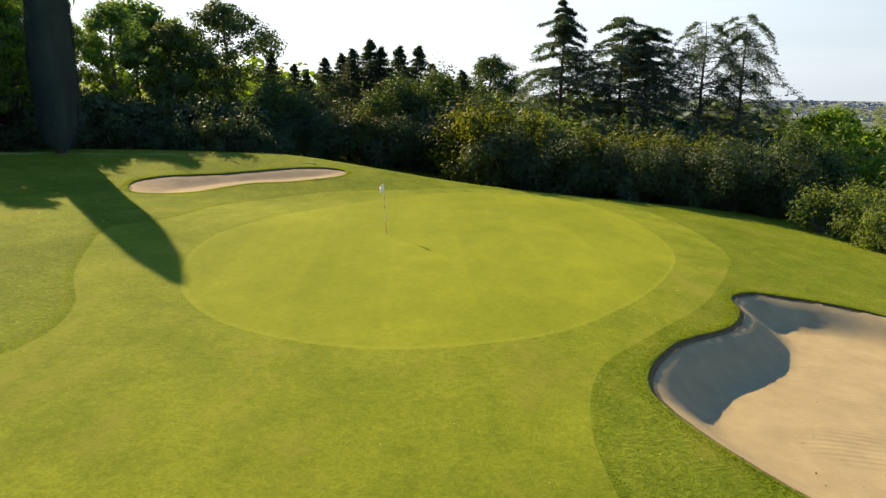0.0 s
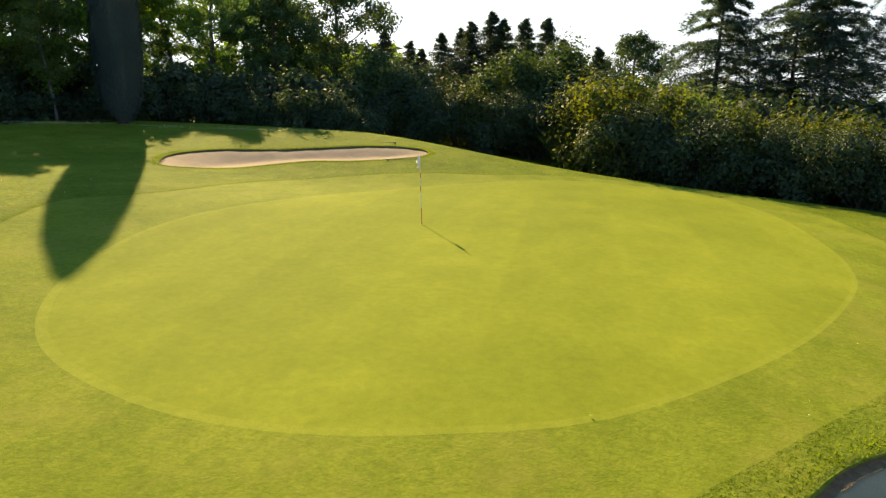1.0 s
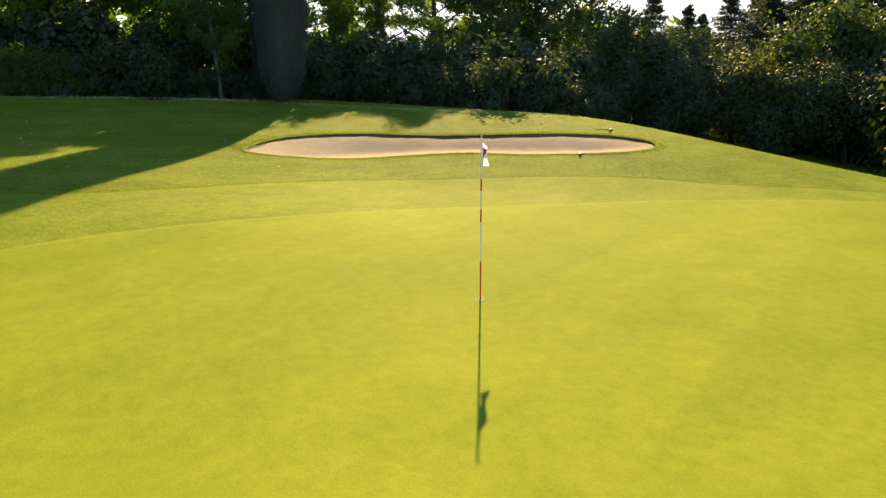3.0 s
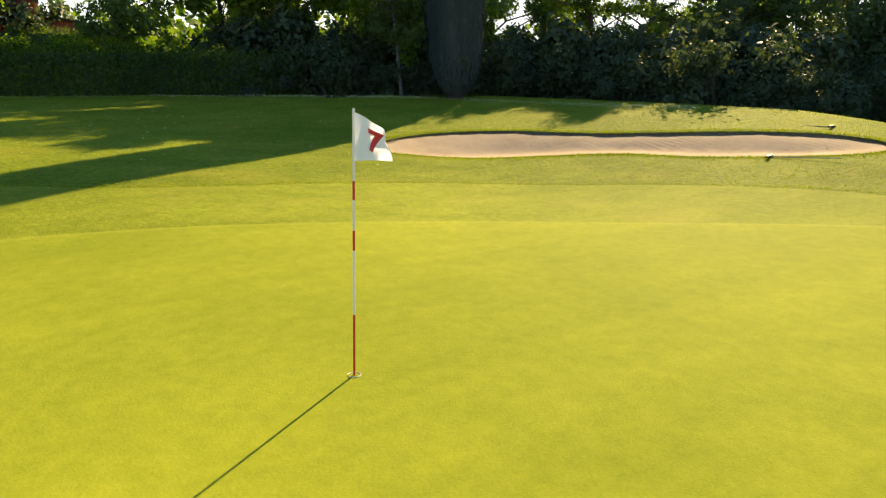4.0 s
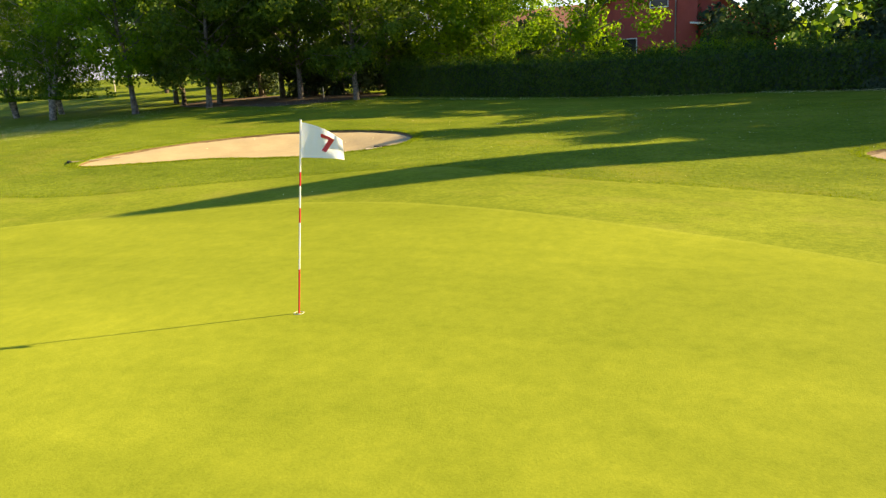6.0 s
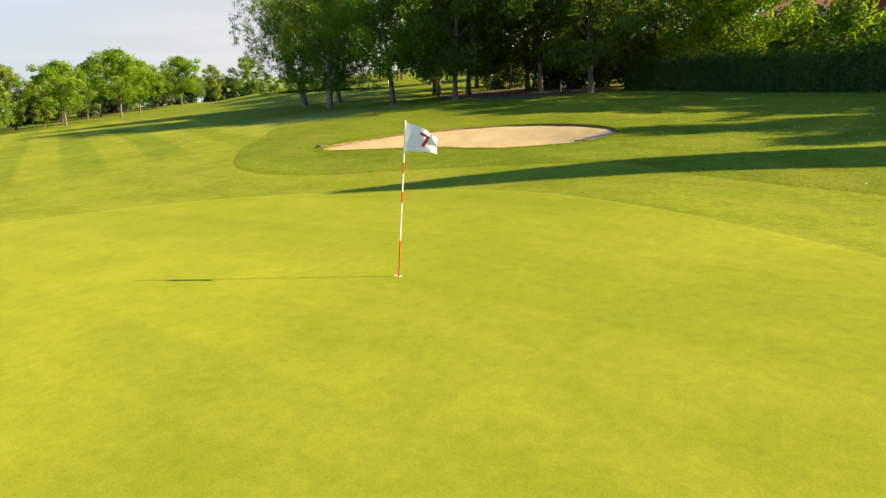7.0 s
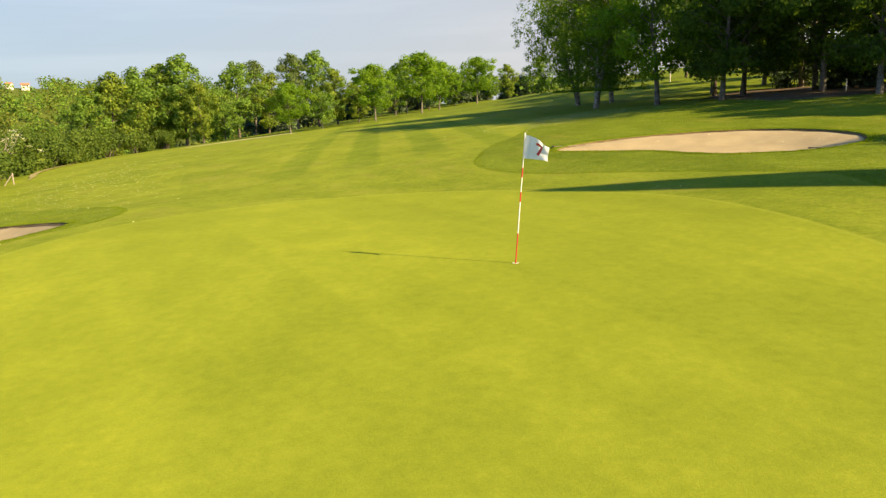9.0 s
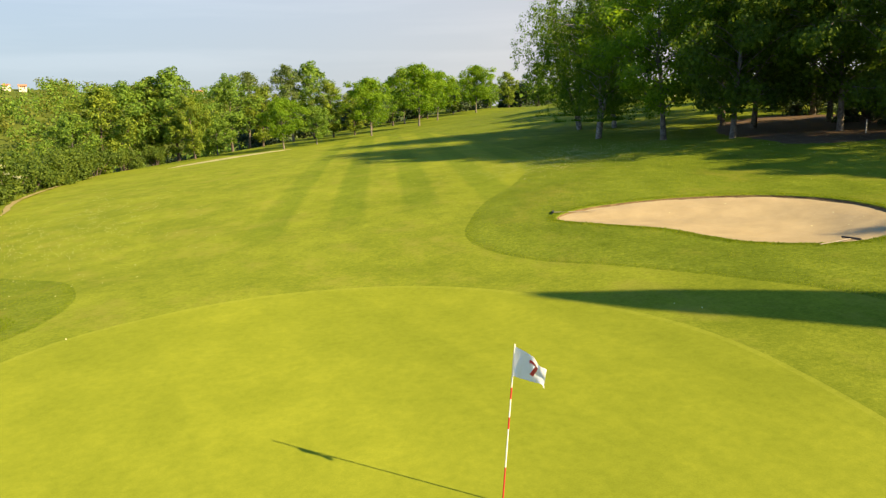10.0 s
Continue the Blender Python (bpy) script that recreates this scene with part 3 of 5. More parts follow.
def broadleaf(height, spread, clear, leaves, leaf_size, leaf, bark, seed, trunk_r=None, limbs=26, clump=0.8, weep=0.0, lean=0.0, shape=1.0, stems=1):
    """A broad-leaved tree: trunk, limbs, twigs, and a crown of leaf clumps at their ends. Returns trunk and crown meshes."""
    g = np.random.default_rng(seed)
    wood = Wood()
    trunk_r = trunk_r or height * 0.018
    centers, outs = [], []
    for s in range(stems):
        tilt = np.array([g.normal(0, 0.04) + lean, g.normal(0, 0.04), 0])
        if s:
            a = g.uniform(0, 6.28)
            tilt = np.array([math.cos(a) * 0.25, math.sin(a) * 0.25, 0])
        k = 9
        t = np.linspace(0, 1, k)
        path = np.c_[np.cumsum(g.normal(0, 0.012 * height, (k, 2)), 0) * t[:, None] + tilt[:2] * height * t[:, None], t * height * 0.93]
        path[0] = (0, 0, -0.25)
        wood.limb(path, trunk_r * (1.25 * (1 - t) ** 0.8 + 0.06) * np.where(t < 0.01, 1.35, 1), 9)
        for i in range(limbs):
            f = clear + (1 - clear) * (i + g.random()) / limbs
            at = np.array([np.interp(f, t, path[:, c]) for c in range(3)])
            a = i * 2.399 + g.normal(0, 0.4)
            prof = math.sin(math.pi * min(1, max(0.04, (f - clear * 0.75) / (1.02 - clear * 0.75))) ** 0.75) ** 0.7
            reach = spread * prof * g.uniform(0.72, 1.18) * shape
            up = reach * g.uniform(0.15, 0.75) * (1.25 - f)
            end = at + np.array([math.cos(a) * reach, math.sin(a) * reach, up])
            br = curve_between(at, end, reach * 0.12, g)
            r0 = trunk_r * 0.42 * (1.15 - f)
            wood.limb(br, np.linspace(r0, r0 * 0.2, len(br)), 5)
            for j in range(5):
                q = br[min(len(br) - 1, 1 + j)] + g.normal(0, 0.2 * spread * 0.5, 3) * (0.3 + 0.7 * prof)
                wood.limb([br[min(len(br) - 1, 1 + j)], q], [r0 * 0.3, r0 * 0.1], 4)
                centers.append(q)
                if weep:
                    for d in range(3):
                        centers.append(q + np.array([g.normal(0, 0.2), g.normal(0, 0.2), -weep * (d + 1) * g.uniform(0.5, 1)]))
    centers = np.array(centers)
    mid = np.array([0, 0, height * (clear + 1) / 2])
    size = clump * g.uniform(0.55, 1.25, len(centers))
    pick = g.choice(len(centers), leaves, p=size ** 2 / (size ** 2).sum())
    d = g.normal(0, 1, (leaves, 3))
    d /= np.linalg.norm(d, axis=1)[:, None]
    off = d * (size[pick] * g.random(leaves) ** 0.4)[:, None] * np.array([1, 1, 0.72 if not weep else 1.1])
    pos = centers[pick] + off
    pos[:, 2] = np.maximum(pos[:, 2], height * clear * 0.55)
    out = 0.95 * d + 0.4 * (pos - mid) / spread + np.array([0, 0, 0.4])
    return wood.mesh("trunk", bark), leaf_mesh("crown", pos, leaf_size * g.uniform(0.65, 1.3, leaves), out, leaf, g, 0.62 if not weep else 0.4, weep)


def cedar(height, spread, leaves, leaf_size, leaf, seed, stems=((0, 0, 1.0),), tiers=18, per=5, lift=0.3, drop=0.2, low=0.12, power=0.85, bare=0.12, twigs=True, vary=(0.5, 1.15), slim=0.30, scatter=0.016, sprays=12):
    """A cedar or spruce: tiers of boughs that rise, arch over and hang, with flat side sprays of needles and sky between the tiers."""
    g = np.random.default_rng(seed)
    wood = Wood()
    pos, out = [], []
    m = max(3, int(leaves / (tiers * per * 2 * sprays * len(stems))))
    for dx, dy, scale in stems:
        h = height * scale
        t = np.linspace(0, 1, 9)
        bend = np.c_[dx * np.minimum(1, t * 4), dy * np.minimum(1, t * 4)] + g.normal(0, 0.07, (9, 2)) * t[:, None]
        path = np.c_[bend, t * h - 0.2 * (t < 0.01)]
        wood.limb(path, h * 0.017 * (1.04 - t), 8)
        for i in range(tiers):
            level = low + (0.997 - low) * ((i + 0.5 * g.random()) / tiers) ** 0.92
            wide = g.uniform(*vary)
            start = g.uniform(0, math.tau)
            for j in range(per):
                f = min(0.99, level + g.normal(0, scatter))
                at = np.array([np.interp(f, t, path[:, c]) for c in range(3)])
                a = start + j * math.tau / per + g.normal(0, 0.25)
                reach = spread * (1.02 - f) ** power * wide * g.uniform(0.7, 1.12) + 0.05
                dr = np.array([math.cos(a), math.sin(a), 0])
                side = np.array([-dr[1], dr[0], 0])
                u = np.linspace(0, 1, 7)
                lf, dp = lift * g.uniform(0.5, 1.4), drop * g.uniform(0.5, 1.4)
                br = at + dr * (reach * u)[:, None] + np.c_[np.zeros((7, 2)), reach * (lf * u - (lf + dp) * u * u)]
                br[1:] += g.normal(0, 0.02 * reach, (6, 3))
                wood.limb(br, np.linspace(0.085 * (1.12 - f), 0.012, 7), 4)
                for q in np.linspace(bare, 1, sprays):
                    c = np.array([np.interp(q, u, br[:, k]) for k in range(3)])
                    for sg in (-1, 1):
                        ln = 0.26 * reach * (1.2 - q) ** 0.6 * g.uniform(0.4, 1.25) + 0.06
                        end = c + side * sg * ln + dr * ln * g.uniform(0.2, 0.8) - np.array([0, 0, ln * g.uniform(0.05, 0.55)])
                        if twigs:
                            wood.limb([c, end], [0.014, 0.005], 3)
                        k = g.random((m, 1)) ** 0.8
                        pos.append(c + (end - c) * k + g.normal(0, 1, (m, 3)) * np.array([0.09, 0.09, 0.07]) - np.c_[np.zeros((m, 2)), 0.16 * g.random(m) ** 2])
                        out.append(np.tile(np.array([0, 0, 1.3]), (m, 1)))
    pos, out = np.concatenate(pos), np.concatenate(out)
    return wood.mesh("trunk", BARK), leaf_mesh("crown", pos, leaf_size * g.uniform(0.55, 1.4, len(pos)), out, leaf, g, slim, 0.5)


def cypress(height, width, leaves, leaf_size, leaf, seed):
    """A columnar cypress: dense upright sprays round a hidden stem, with shallow flutes and a few loose tufts."""
    g = np.random.default_rng(seed)
    wood = Wood()
    wood.limb([(0, 0, -0.3), (0, 0, 0.15), (0, 0, 1.2), (0.05, 0, height * 0.6), (0, 0, height * 0.93)], [0.42, 0.30, 0.26, 0.14, 0.03], 10)
    u = g.random(leaves) ** 0.9
    knots = [0, 0.03, 0.10, 0.30, 0.55, 0.76, 0.9, 1.0]
    wide = [0.34, 0.58, 0.86, 1.0, 0.97, 0.84, 0.58, 0.10]
    prof = np.interp(u, knots, wide)
    a = g.uniform(0, math.tau, leaves)
    flute = 1 + 0.06 * np.sin(a * 3 + u * 5) + 0.04 * np.sin(a * 5 + u * 8) + 0.03 * np.sin(a * 11 - u * 5)
    rad = width / 2 * prof * flute * (0.90 + 0.10 * g.random(leaves) ** 1.5)
    rad = rad + np.where(g.random(leaves) < 0.05, 0.16 * g.random(leaves), 0)
    pos = np.c_[np.cos(a) * rad, np.sin(a) * rad, 0.25 + u * (height - 0.25)]
    out = np.c_[np.cos(a), np.sin(a), 0.15 * np.ones(leaves)] * 3.2
    core = Wood()
    c = np.linspace(0, 1, 18)
    core.limb(np.c_[np.zeros((18, 2)), 0.40 + c * (height - 1.2)], width / 2 * 0.86 * np.interp(c, knots, wide), 24)
    return wood.mesh("trunk", BARK), core.mesh("inner_foliage", leaf), leaf_mesh("crown", pos, leaf_size * g.uniform(0.6, 1.4, leaves), out, leaf, g, 0.26, -4.0)


def shrub(height, spread, leaves, leaf_size, leaf, seed, lobes=16):
    """A tall wild shrub: several stems and overlapping leafy lobes of uneven height, with big inner leaves added to
    block light.
    """
    g = np.random.default_rng(seed)
    wood = Wood()
    cs, rs = [], []
    for i in range(lobes):
        a = g.uniform(0, math.tau)
        r = spread * math.sqrt(g.random()) * 0.72
        h = height * g.uniform(0.12, 0.86) * (1 - 0.25 * (r / spread))
        c = np.array([math.cos(a) * r, math.sin(a) * r, h])
        rad = g.uniform(0.2, 0.34) * min(height, spread * 1.3)
        cs.append(c)
        rs.append(rad)
        wood.limb(curve_between(np.array([math.cos(a) * r * 0.2, math.sin(a) * r * 0.2, -0.15]), c, 0.1, g, 4), [0.07, 0.05, 0.035, 0.015], 5)
    cs, rs = np.array(cs), np.array(rs)
    pick = g.choice(lobes, leaves, p=rs ** 2 / (rs ** 2).sum())
    d = g.normal(0, 1, (leaves, 3))
    d /= np.linalg.norm(d, axis=1)[:, None]
    # leaves gather in small bunches, so that the outline is broken
    bunch = 1 + 0.20 * np.sin(d[:, 0] * 7 + pick) * np.sin(d[:, 1] * 6 + 2 * pick) + 0.12 * np.sin(d[:, 2] * 11 + pick)
    pos = cs[pick] + d * (rs[pick] * bunch * (0.50 + 0.54 * g.random(leaves) ** 0.7))[:, None]
    # oversized leaves added deep inside keep sun off the near face
    deep = np.arange(leaves) < leaves // 14
    pos[deep] = cs[pick[deep]] + d[deep] * (rs[pick[deep]] * 0.55 * g.random(deep.sum()))[:, None]
    sprig = (g.random(leaves) < 0.07) & ~deep
    pos[sprig] += np.array([0, 0, 0.45]) * g.random((sprig.sum(), 1)) + d[sprig] * 0.28
    pos[:, 2] = np.maximum(pos[:, 2], 0.1 + 0.3 * g.random(leaves))
    return wood.mesh("trunk", BARK), leaf_mesh("foliage", pos, leaf_size * g.uniform(0.6, 1.35, leaves) * np.where(deep, 2.6, 1.0), d + np.array([0, 0, 0.35]), leaf, g, 0.6)


def plant(name, meshes, label, category, group=""):
    """A growing thing at the origin, to be copied into place; parts hang from an Empty at its foot."""
    thing = new(name)
    for me in meshes:
        part(me.name.split(".")[0], me, thing)
    return tagged(thing, label, category, group)


STOCK = {}


def put(kind, x, y, size=1.0, turn=0.0, tall=1.0, sink=0.05, label="", group=""):
    """Sets a plant of a stock kind on the land."""
    z = float(land(x, y)) - sink
    m = Matrix.LocRotScale((x, y, z), Euler((0, 0, radians(turn))), (size, size, size * tall))
    src = STOCK[kind]
    if not src.get("placed"):
        src["placed"] = 1
        src.matrix_basis = m
        ob = src
    else:
        ob = copy_thing(src, m @ Matrix.Diagonal((1 / src.scale[0], 1 / src.scale[1], 1 / src.scale[2], 1)))
    return tagged(ob, label, "", group)


STOCK["cypress"] = plant("cypress_tree", cypress(14.1, 2.8, 52000, 0.15, CYPRESS_N, 3), "tall dark columnar cypress standing alone on the lawn", "tree")
STOCK["oak_a"] = plant("broadleaf_tree", broadleaf(13.0, 4.6, 0.10, 20000, 0.23, LEAF_BELT, BARK, 11, limbs=34, clump=0.72), "large broad-leaved tree with a dense dark green crown", "tree", "belt trees")
STOCK["oak_b"] = plant("broadleaf_tree", broadleaf(13.5, 4.4, 0.11, 20000, 0.22, LEAF_BELT, BARK, 12, limbs=36, clump=0.72), "tall broad-leaved tree with dark backlit foliage", "tree", "belt trees")
STOCK["oak_c"] = plant("broadleaf_tree", broadleaf(12.0, 4.2, 0.12, 19000, 0.21, LEAF_OAK, BARK, 13, limbs=28, clump=0.75), "broad-leaved tree with open clumps of leaves", "tree", "belt trees")
STOCK["grove"] = plant("broadleaf_tree", broadleaf(13.5, 5.4, 0.13, 19000, 0.27, LEAF_GROVE, PALE_BARK, 20, trunk_r=0.145, limbs=42, clump=1.0), "spreading shade tree with a dense dark crown and bare lower trunk", "tree", "fairway trees")
STOCK["far_a"] = plant("broadleaf_tree", broadleaf(12.0, 4.6, 0.10, 3600, 0.50, LEAF_OAK, BARK, 25, trunk_r=0.13, limbs=18, clump=1.0), "distant broad-leaved tree with a full green crown", "tree", "valley trees")
STOCK["far_b"] = plant("broadleaf_tree", broadleaf(12.0, 4.2, 0.10, 3600, 0.48, LEAF_BELT, BARK, 26, trunk_r=0.13, limbs=18, clump=1.0), "distant broad-leaved tree with a dark green crown", "tree", "valley trees")
STOCK["row_a"] = plant("broadleaf_tree", broadleaf(12.0, 4.4, 0.10, 8500, 0.33, LEAF_OAK, BARK, 45, trunk_r=0.14, limbs=30, clump=0.85), "full-crowned green tree in the row beyond the fairway", "tree", "fairway trees")
STOCK["row_b"] = plant("broadleaf_tree", broadleaf(12.0, 4.0, 0.08, 8500, 0.32, LEAF_BUSH, BARK, 46, trunk_r=0.14, limbs=28, clump=0.85), "dark green tree with several rounded tops beyond the fairway", "tree", "fairway trees")
STOCK["row_c"] = plant("poplar_tree", broadleaf(12.0, 3.2, 0.22, 5200, 0.30, LEAF_PALE, PALE_BARK, 47, trunk_r=0.13, limbs=24, clump=0.7), "tall airy grey-green tree with gaps of sky in the crown", "tree", "fairway trees")
STOCK["dark_oak"] = plant("broadleaf_tree", broadleaf(12.0, 4.3, 0.10, 15000, 0.25, LEAF_THICKET, BARK, 51, limbs=32, clump=0.85), "dense dark round-topped tree standing behind the thicket", "tree", "belt trees")
STOCK["lime"] = plant("maple_tree", broadleaf(9.5, 3.6, 0.14, 15000, 0.19, LEAF_LIME, PALE_BARK, 14, trunk_r=0.115, limbs=32, clump=0.7), "leafy tree with bright sunlit lime-green leaves", "tree", "sunlit trees")
STOCK["young"] = plant("young_tree", broadleaf(7.6, 3.3, 0.20, 9500, 0.24, LEAF_LIME, PALE_BARK, 15, trunk_r=0.085, limbs=34, clump=0.62), "young round-crowned tree with fresh green leaves", "tree", "fairway trees")
STOCK["young_dark"] = plant("young_tree", broadleaf(6.6, 3.1, 0.20, 8000, 0.23, LEAF_OAK, PALE_BARK, 16, trunk_r=0.08, limbs=30, clump=0.6), "young tree with mid-green leaves and a pale trunk", "tree", "fairway trees")
STOCK["thin"] = plant("sapling_tree", broadleaf(8.5, 1.9, 0.28, 6500, 0.15, LEAF_PALE, PALE_BARK, 17, trunk_r=0.07, limbs=20, clump=0.5, lean=-0.13), "slim leaning tree with a bare crooked trunk", "tree")
STOCK["birch"] = plant("birch_tree", broadleaf(14.0, 4.6, 0.20, 30000, 0.23, LEAF_BIRCH, BIRCH_BARK, 18, trunk_r=0.14, limbs=36, clump=0.40, weep=1.25, stems=2), "weeping birch with hanging twigs and a pale forked trunk", "tree", "fairway trees")
STOCK["spruce"] = plant("spruce_tree", cedar(10.6, 9.6, 9500, 0.27, NEEDLE, 21, tiers=17, per=5, lift=0.0, drop=0.06, low=0.42, power=1.25, twigs=False, vary=(0.8, 1.1), slim=0.32, scatter=0.010, sprays=7), "dark spruce with a pointed top", "tree", "conifers")
STOCK["cedar_a"] = plant("cedar_tree", cedar(15.9, 11.5, 48000, 0.27, CEDAR_N, 22, tiers=20, per=5, lift=0.26, drop=0.34, low=0.14, power=0.95, vary=(0.45, 1.15)), "tall cedar with an open spire and layered boughs", "tree", "cedars")
STOCK["cedar_b"] = plant("cedar_tree", cedar(15.1, 11.5, 70000, 0.29, CEDAR_N, 23, stems=((-0.8, 0, 1.0), (1.6, 0.4, 0.93)), tiers=18, per=5, lift=0.20, drop=0.26, low=0.14, power=0.62, vary=(0.45, 1.15)), "broad dense cedar with dark level boughs", "tree", "cedars")
STOCK["cedar_c"] = plant("cedar_tree", cedar(15.2, 7.2, 42000, 0.24, CEDAR_N, 24, stems=((-1.6, 0, 0.97), (1.7, 0.6, 1.0)), tiers=18, per=4, lift=0.40, drop=0.55, low=0.2, power=0.36, bare=0.35, vary=(0.5, 1.15)), "thin double-topped cedar with sparse drooping boughs", "tree", "cedars")
STOCK["shrub_dark"] = plant("tall_shrub", shrub(5.6, 3.3, 10500, 0.18, LEAF_DARK, 31, 18), "tall dark wild shrub in the boundary thicket", "shrub", "boundary shrubs")
STOCK["shrub_gold"] = plant("tall_shrub", shrub(5.2, 3.2, 12000, 0.18, LEAF_SUNLIT, 32, 18), "tall shrub with sunlit yellow-green put into its leaf colour", "shrub", "boundary shrubs")
STOCK["shrub_oak"] = plant("tall_shrub", shrub(6.2, 3.2, 11000, 0.19, LEAF_THICKET, 33, 18), "tall green shrub with an uneven top", "shrub", "boundary shrubs")
STOCK["shrub_pale"] = plant("tall_shrub", shrub(4.6, 2.6, 8000, 0.15, LEAF_PALE, 34), "grey-green shrub with a loose feathery top", "shrub", "boundary shrubs")
STOCK["shrub_far"] = plant("tall_shrub", shrub(5.6, 3.3, 1900, 0.42, LEAF_DARK, 36, 11), "dark shrub filling the undergrowth below the trees", "shrub", "undergrowth")
STOCK["bramble"] = plant("low_shrub", shrub(2.3, 2.1, 3600, 0.13, LEAF_DARK, 37, 12), "low dark bramble at the foot of the tree belt", "shrub", "undergrowth")
STOCK["lime_bush"] = plant("bush", shrub(3.2, 1.9, 4200, 0.15, LEAF_LIME, 40, 14), "sunlit yellow-green bush rising behind the hedge", "shrub", "hedge growth")
STOCK["bush"] = plant("bush", shrub(2.6, 2.2, 3600, 0.18, LEAF_VERGE, 35, 12), "rounded green bush on the valley edge", "shrub", "valley bushes")


def blossom_bush():
    trunk, leaves = shrub(2.8, 2.0, 3400, 0.18, LEAF_VERGE, 38)
    g = np.random.default_rng(39)
    a, h = g.uniform(0, math.tau, 26), g.uniform(1.5, 2.7, 26)
    heads = np.c_[np.cos(a) * 1.5 * (3.1 - h) / 1.6, np.sin(a) * 1.5 * (3.1 - h) / 1.6, h]
    spots = np.repeat(heads, 16, 0) + g.normal(0, 1, (416, 3)) * np.array([0.10, 0.10, 0.04])
    bloom = leaf_mesh("blossom", spots, g.uniform(0.05, 0.10, 416), np.tile(np.array([0, 0, 2.0]), (416, 1)), BLOSSOM, g, 0.9)
    return trunk, leaves, bloom


STOCK["grey_bush"] = plant("bush", shrub(2.6, 2.2, 5200, 0.14, LEAF_PALE, 41, 14), "grey-green bush at the edge of the slope", "shrub", "valley bushes")
STOCK["blossom_bush"] = plant("elder_bush", blossom_bush(), "green elder bush with flat cream blossom heads", "shrub", "valley bushes")

put("cypress", -23.6, 15.0)
put("thin", -27.7, 14.3)
# tree belt, north-west
BELT = [("oak_b", -29.0, 32, 0.84), ("oak_a", -32.5, 22.6, 0.86), ("oak_c", -30.5, 16.5, 0.95), ("far_a", -31, 41, 1.0), ("dark_oak", -23.0, 43, 1.08), ("far_b", -27.5, 41, 0.95), ("far_b", -36.5, 30, 1.1), ("far_a", -40, 12, 0.95), ("oak_b", -38.6, 3.0, 0.95), ("oak_c", -29.2, 28.6, 0.78), ("far_b", -43, 20, 1.0), ("far_b", -41.5, 9.5, 0.9), ("dark_oak", -25.5, 36.5, 0.85), ("oak_b", -33.5, 16.0, 1.0), ("far_b", -45, 13, 1.0), ("dark_oak", -38, 22, 1.05)]
for i, (k, x, y, s) in enumerate(BELT):
    put(k, x, y, s * 1.10, i * 67, group="belt trees")
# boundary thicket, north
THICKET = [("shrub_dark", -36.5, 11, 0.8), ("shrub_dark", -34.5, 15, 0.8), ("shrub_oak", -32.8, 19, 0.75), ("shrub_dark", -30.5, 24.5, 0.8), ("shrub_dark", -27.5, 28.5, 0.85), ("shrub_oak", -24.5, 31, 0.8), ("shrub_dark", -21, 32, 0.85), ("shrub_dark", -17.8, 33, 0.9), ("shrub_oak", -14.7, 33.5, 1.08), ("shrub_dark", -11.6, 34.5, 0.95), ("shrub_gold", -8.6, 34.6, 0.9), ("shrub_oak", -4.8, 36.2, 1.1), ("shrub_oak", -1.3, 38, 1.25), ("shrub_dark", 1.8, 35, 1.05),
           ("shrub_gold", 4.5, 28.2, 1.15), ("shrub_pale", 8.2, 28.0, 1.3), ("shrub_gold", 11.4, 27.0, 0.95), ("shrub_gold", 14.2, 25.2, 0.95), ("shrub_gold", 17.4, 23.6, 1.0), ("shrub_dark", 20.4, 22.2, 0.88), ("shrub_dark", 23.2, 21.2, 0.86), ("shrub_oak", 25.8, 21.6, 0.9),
           ("shrub_dark", -14, 30.5, 0.7), ("shrub_dark", -10, 31.5, 0.7), ("shrub_dark", -6.2, 32.4, 0.75), ("shrub_dark", -2.4, 33.0, 0.8), ("shrub_dark", 1.2, 31.0, 0.8), ("shrub_dark", 4.6, 25.2, 0.72), ("shrub_dark", 8.0, 24.9, 0.75), ("shrub_dark", 11.2, 23.8, 0.72), ("shrub_dark", 14.2, 22.2, 0.7), ("shrub_dark", 17.2, 20.8, 0.7), ("shrub_dark", 20.2, 19.6, 0.7), ("shrub_dark", 23.0, 18.4, 0.7),
           ("shrub_dark", -20, 29.5, 0.6), ("shrub_dark", -24, 27.5, 0.6), ("shrub_dark", -28, 23, 0.6), ("shrub_dark", -32, 12.5, 0.65), ("shrub_far", 6.5, 33, 1.0), ("shrub_far", 10.5, 32, 1.0), ("shrub_far", 15, 31, 1.0), ("shrub_far", 20, 29, 1.0), ("shrub_far", 24.6, 27, 0.95), ("shrub_far", 13, 36, 1.1), ("shrub_far", 19, 35, 1.1), ("shrub_far", 25, 33, 1.05), ("shrub_far", 28, 27.4, 0.9)]
for i, (k, x, y, s) in enumerate(THICKET):
    put(k, x, y, s * (1.34 if 0 < x < 12 else 1.24 if x > -13 else 1.05), i * 53 + 20, group="boundary shrubs")
for i, (x, y, s) in enumerate([(24.4, 13.2, 1.15), (26.0, 9.6, 1.0), (28.4, 14.5, 1.3), (31, 19, 1.4), (28.6, 8.0, 1.2), (33, 12, 1.4), (32, 5, 1.3), (30, 23, 1.5), (35, 22, 1.5)]):
    put("grey_bush", x, y, s, i * 71, group="valley bushes")
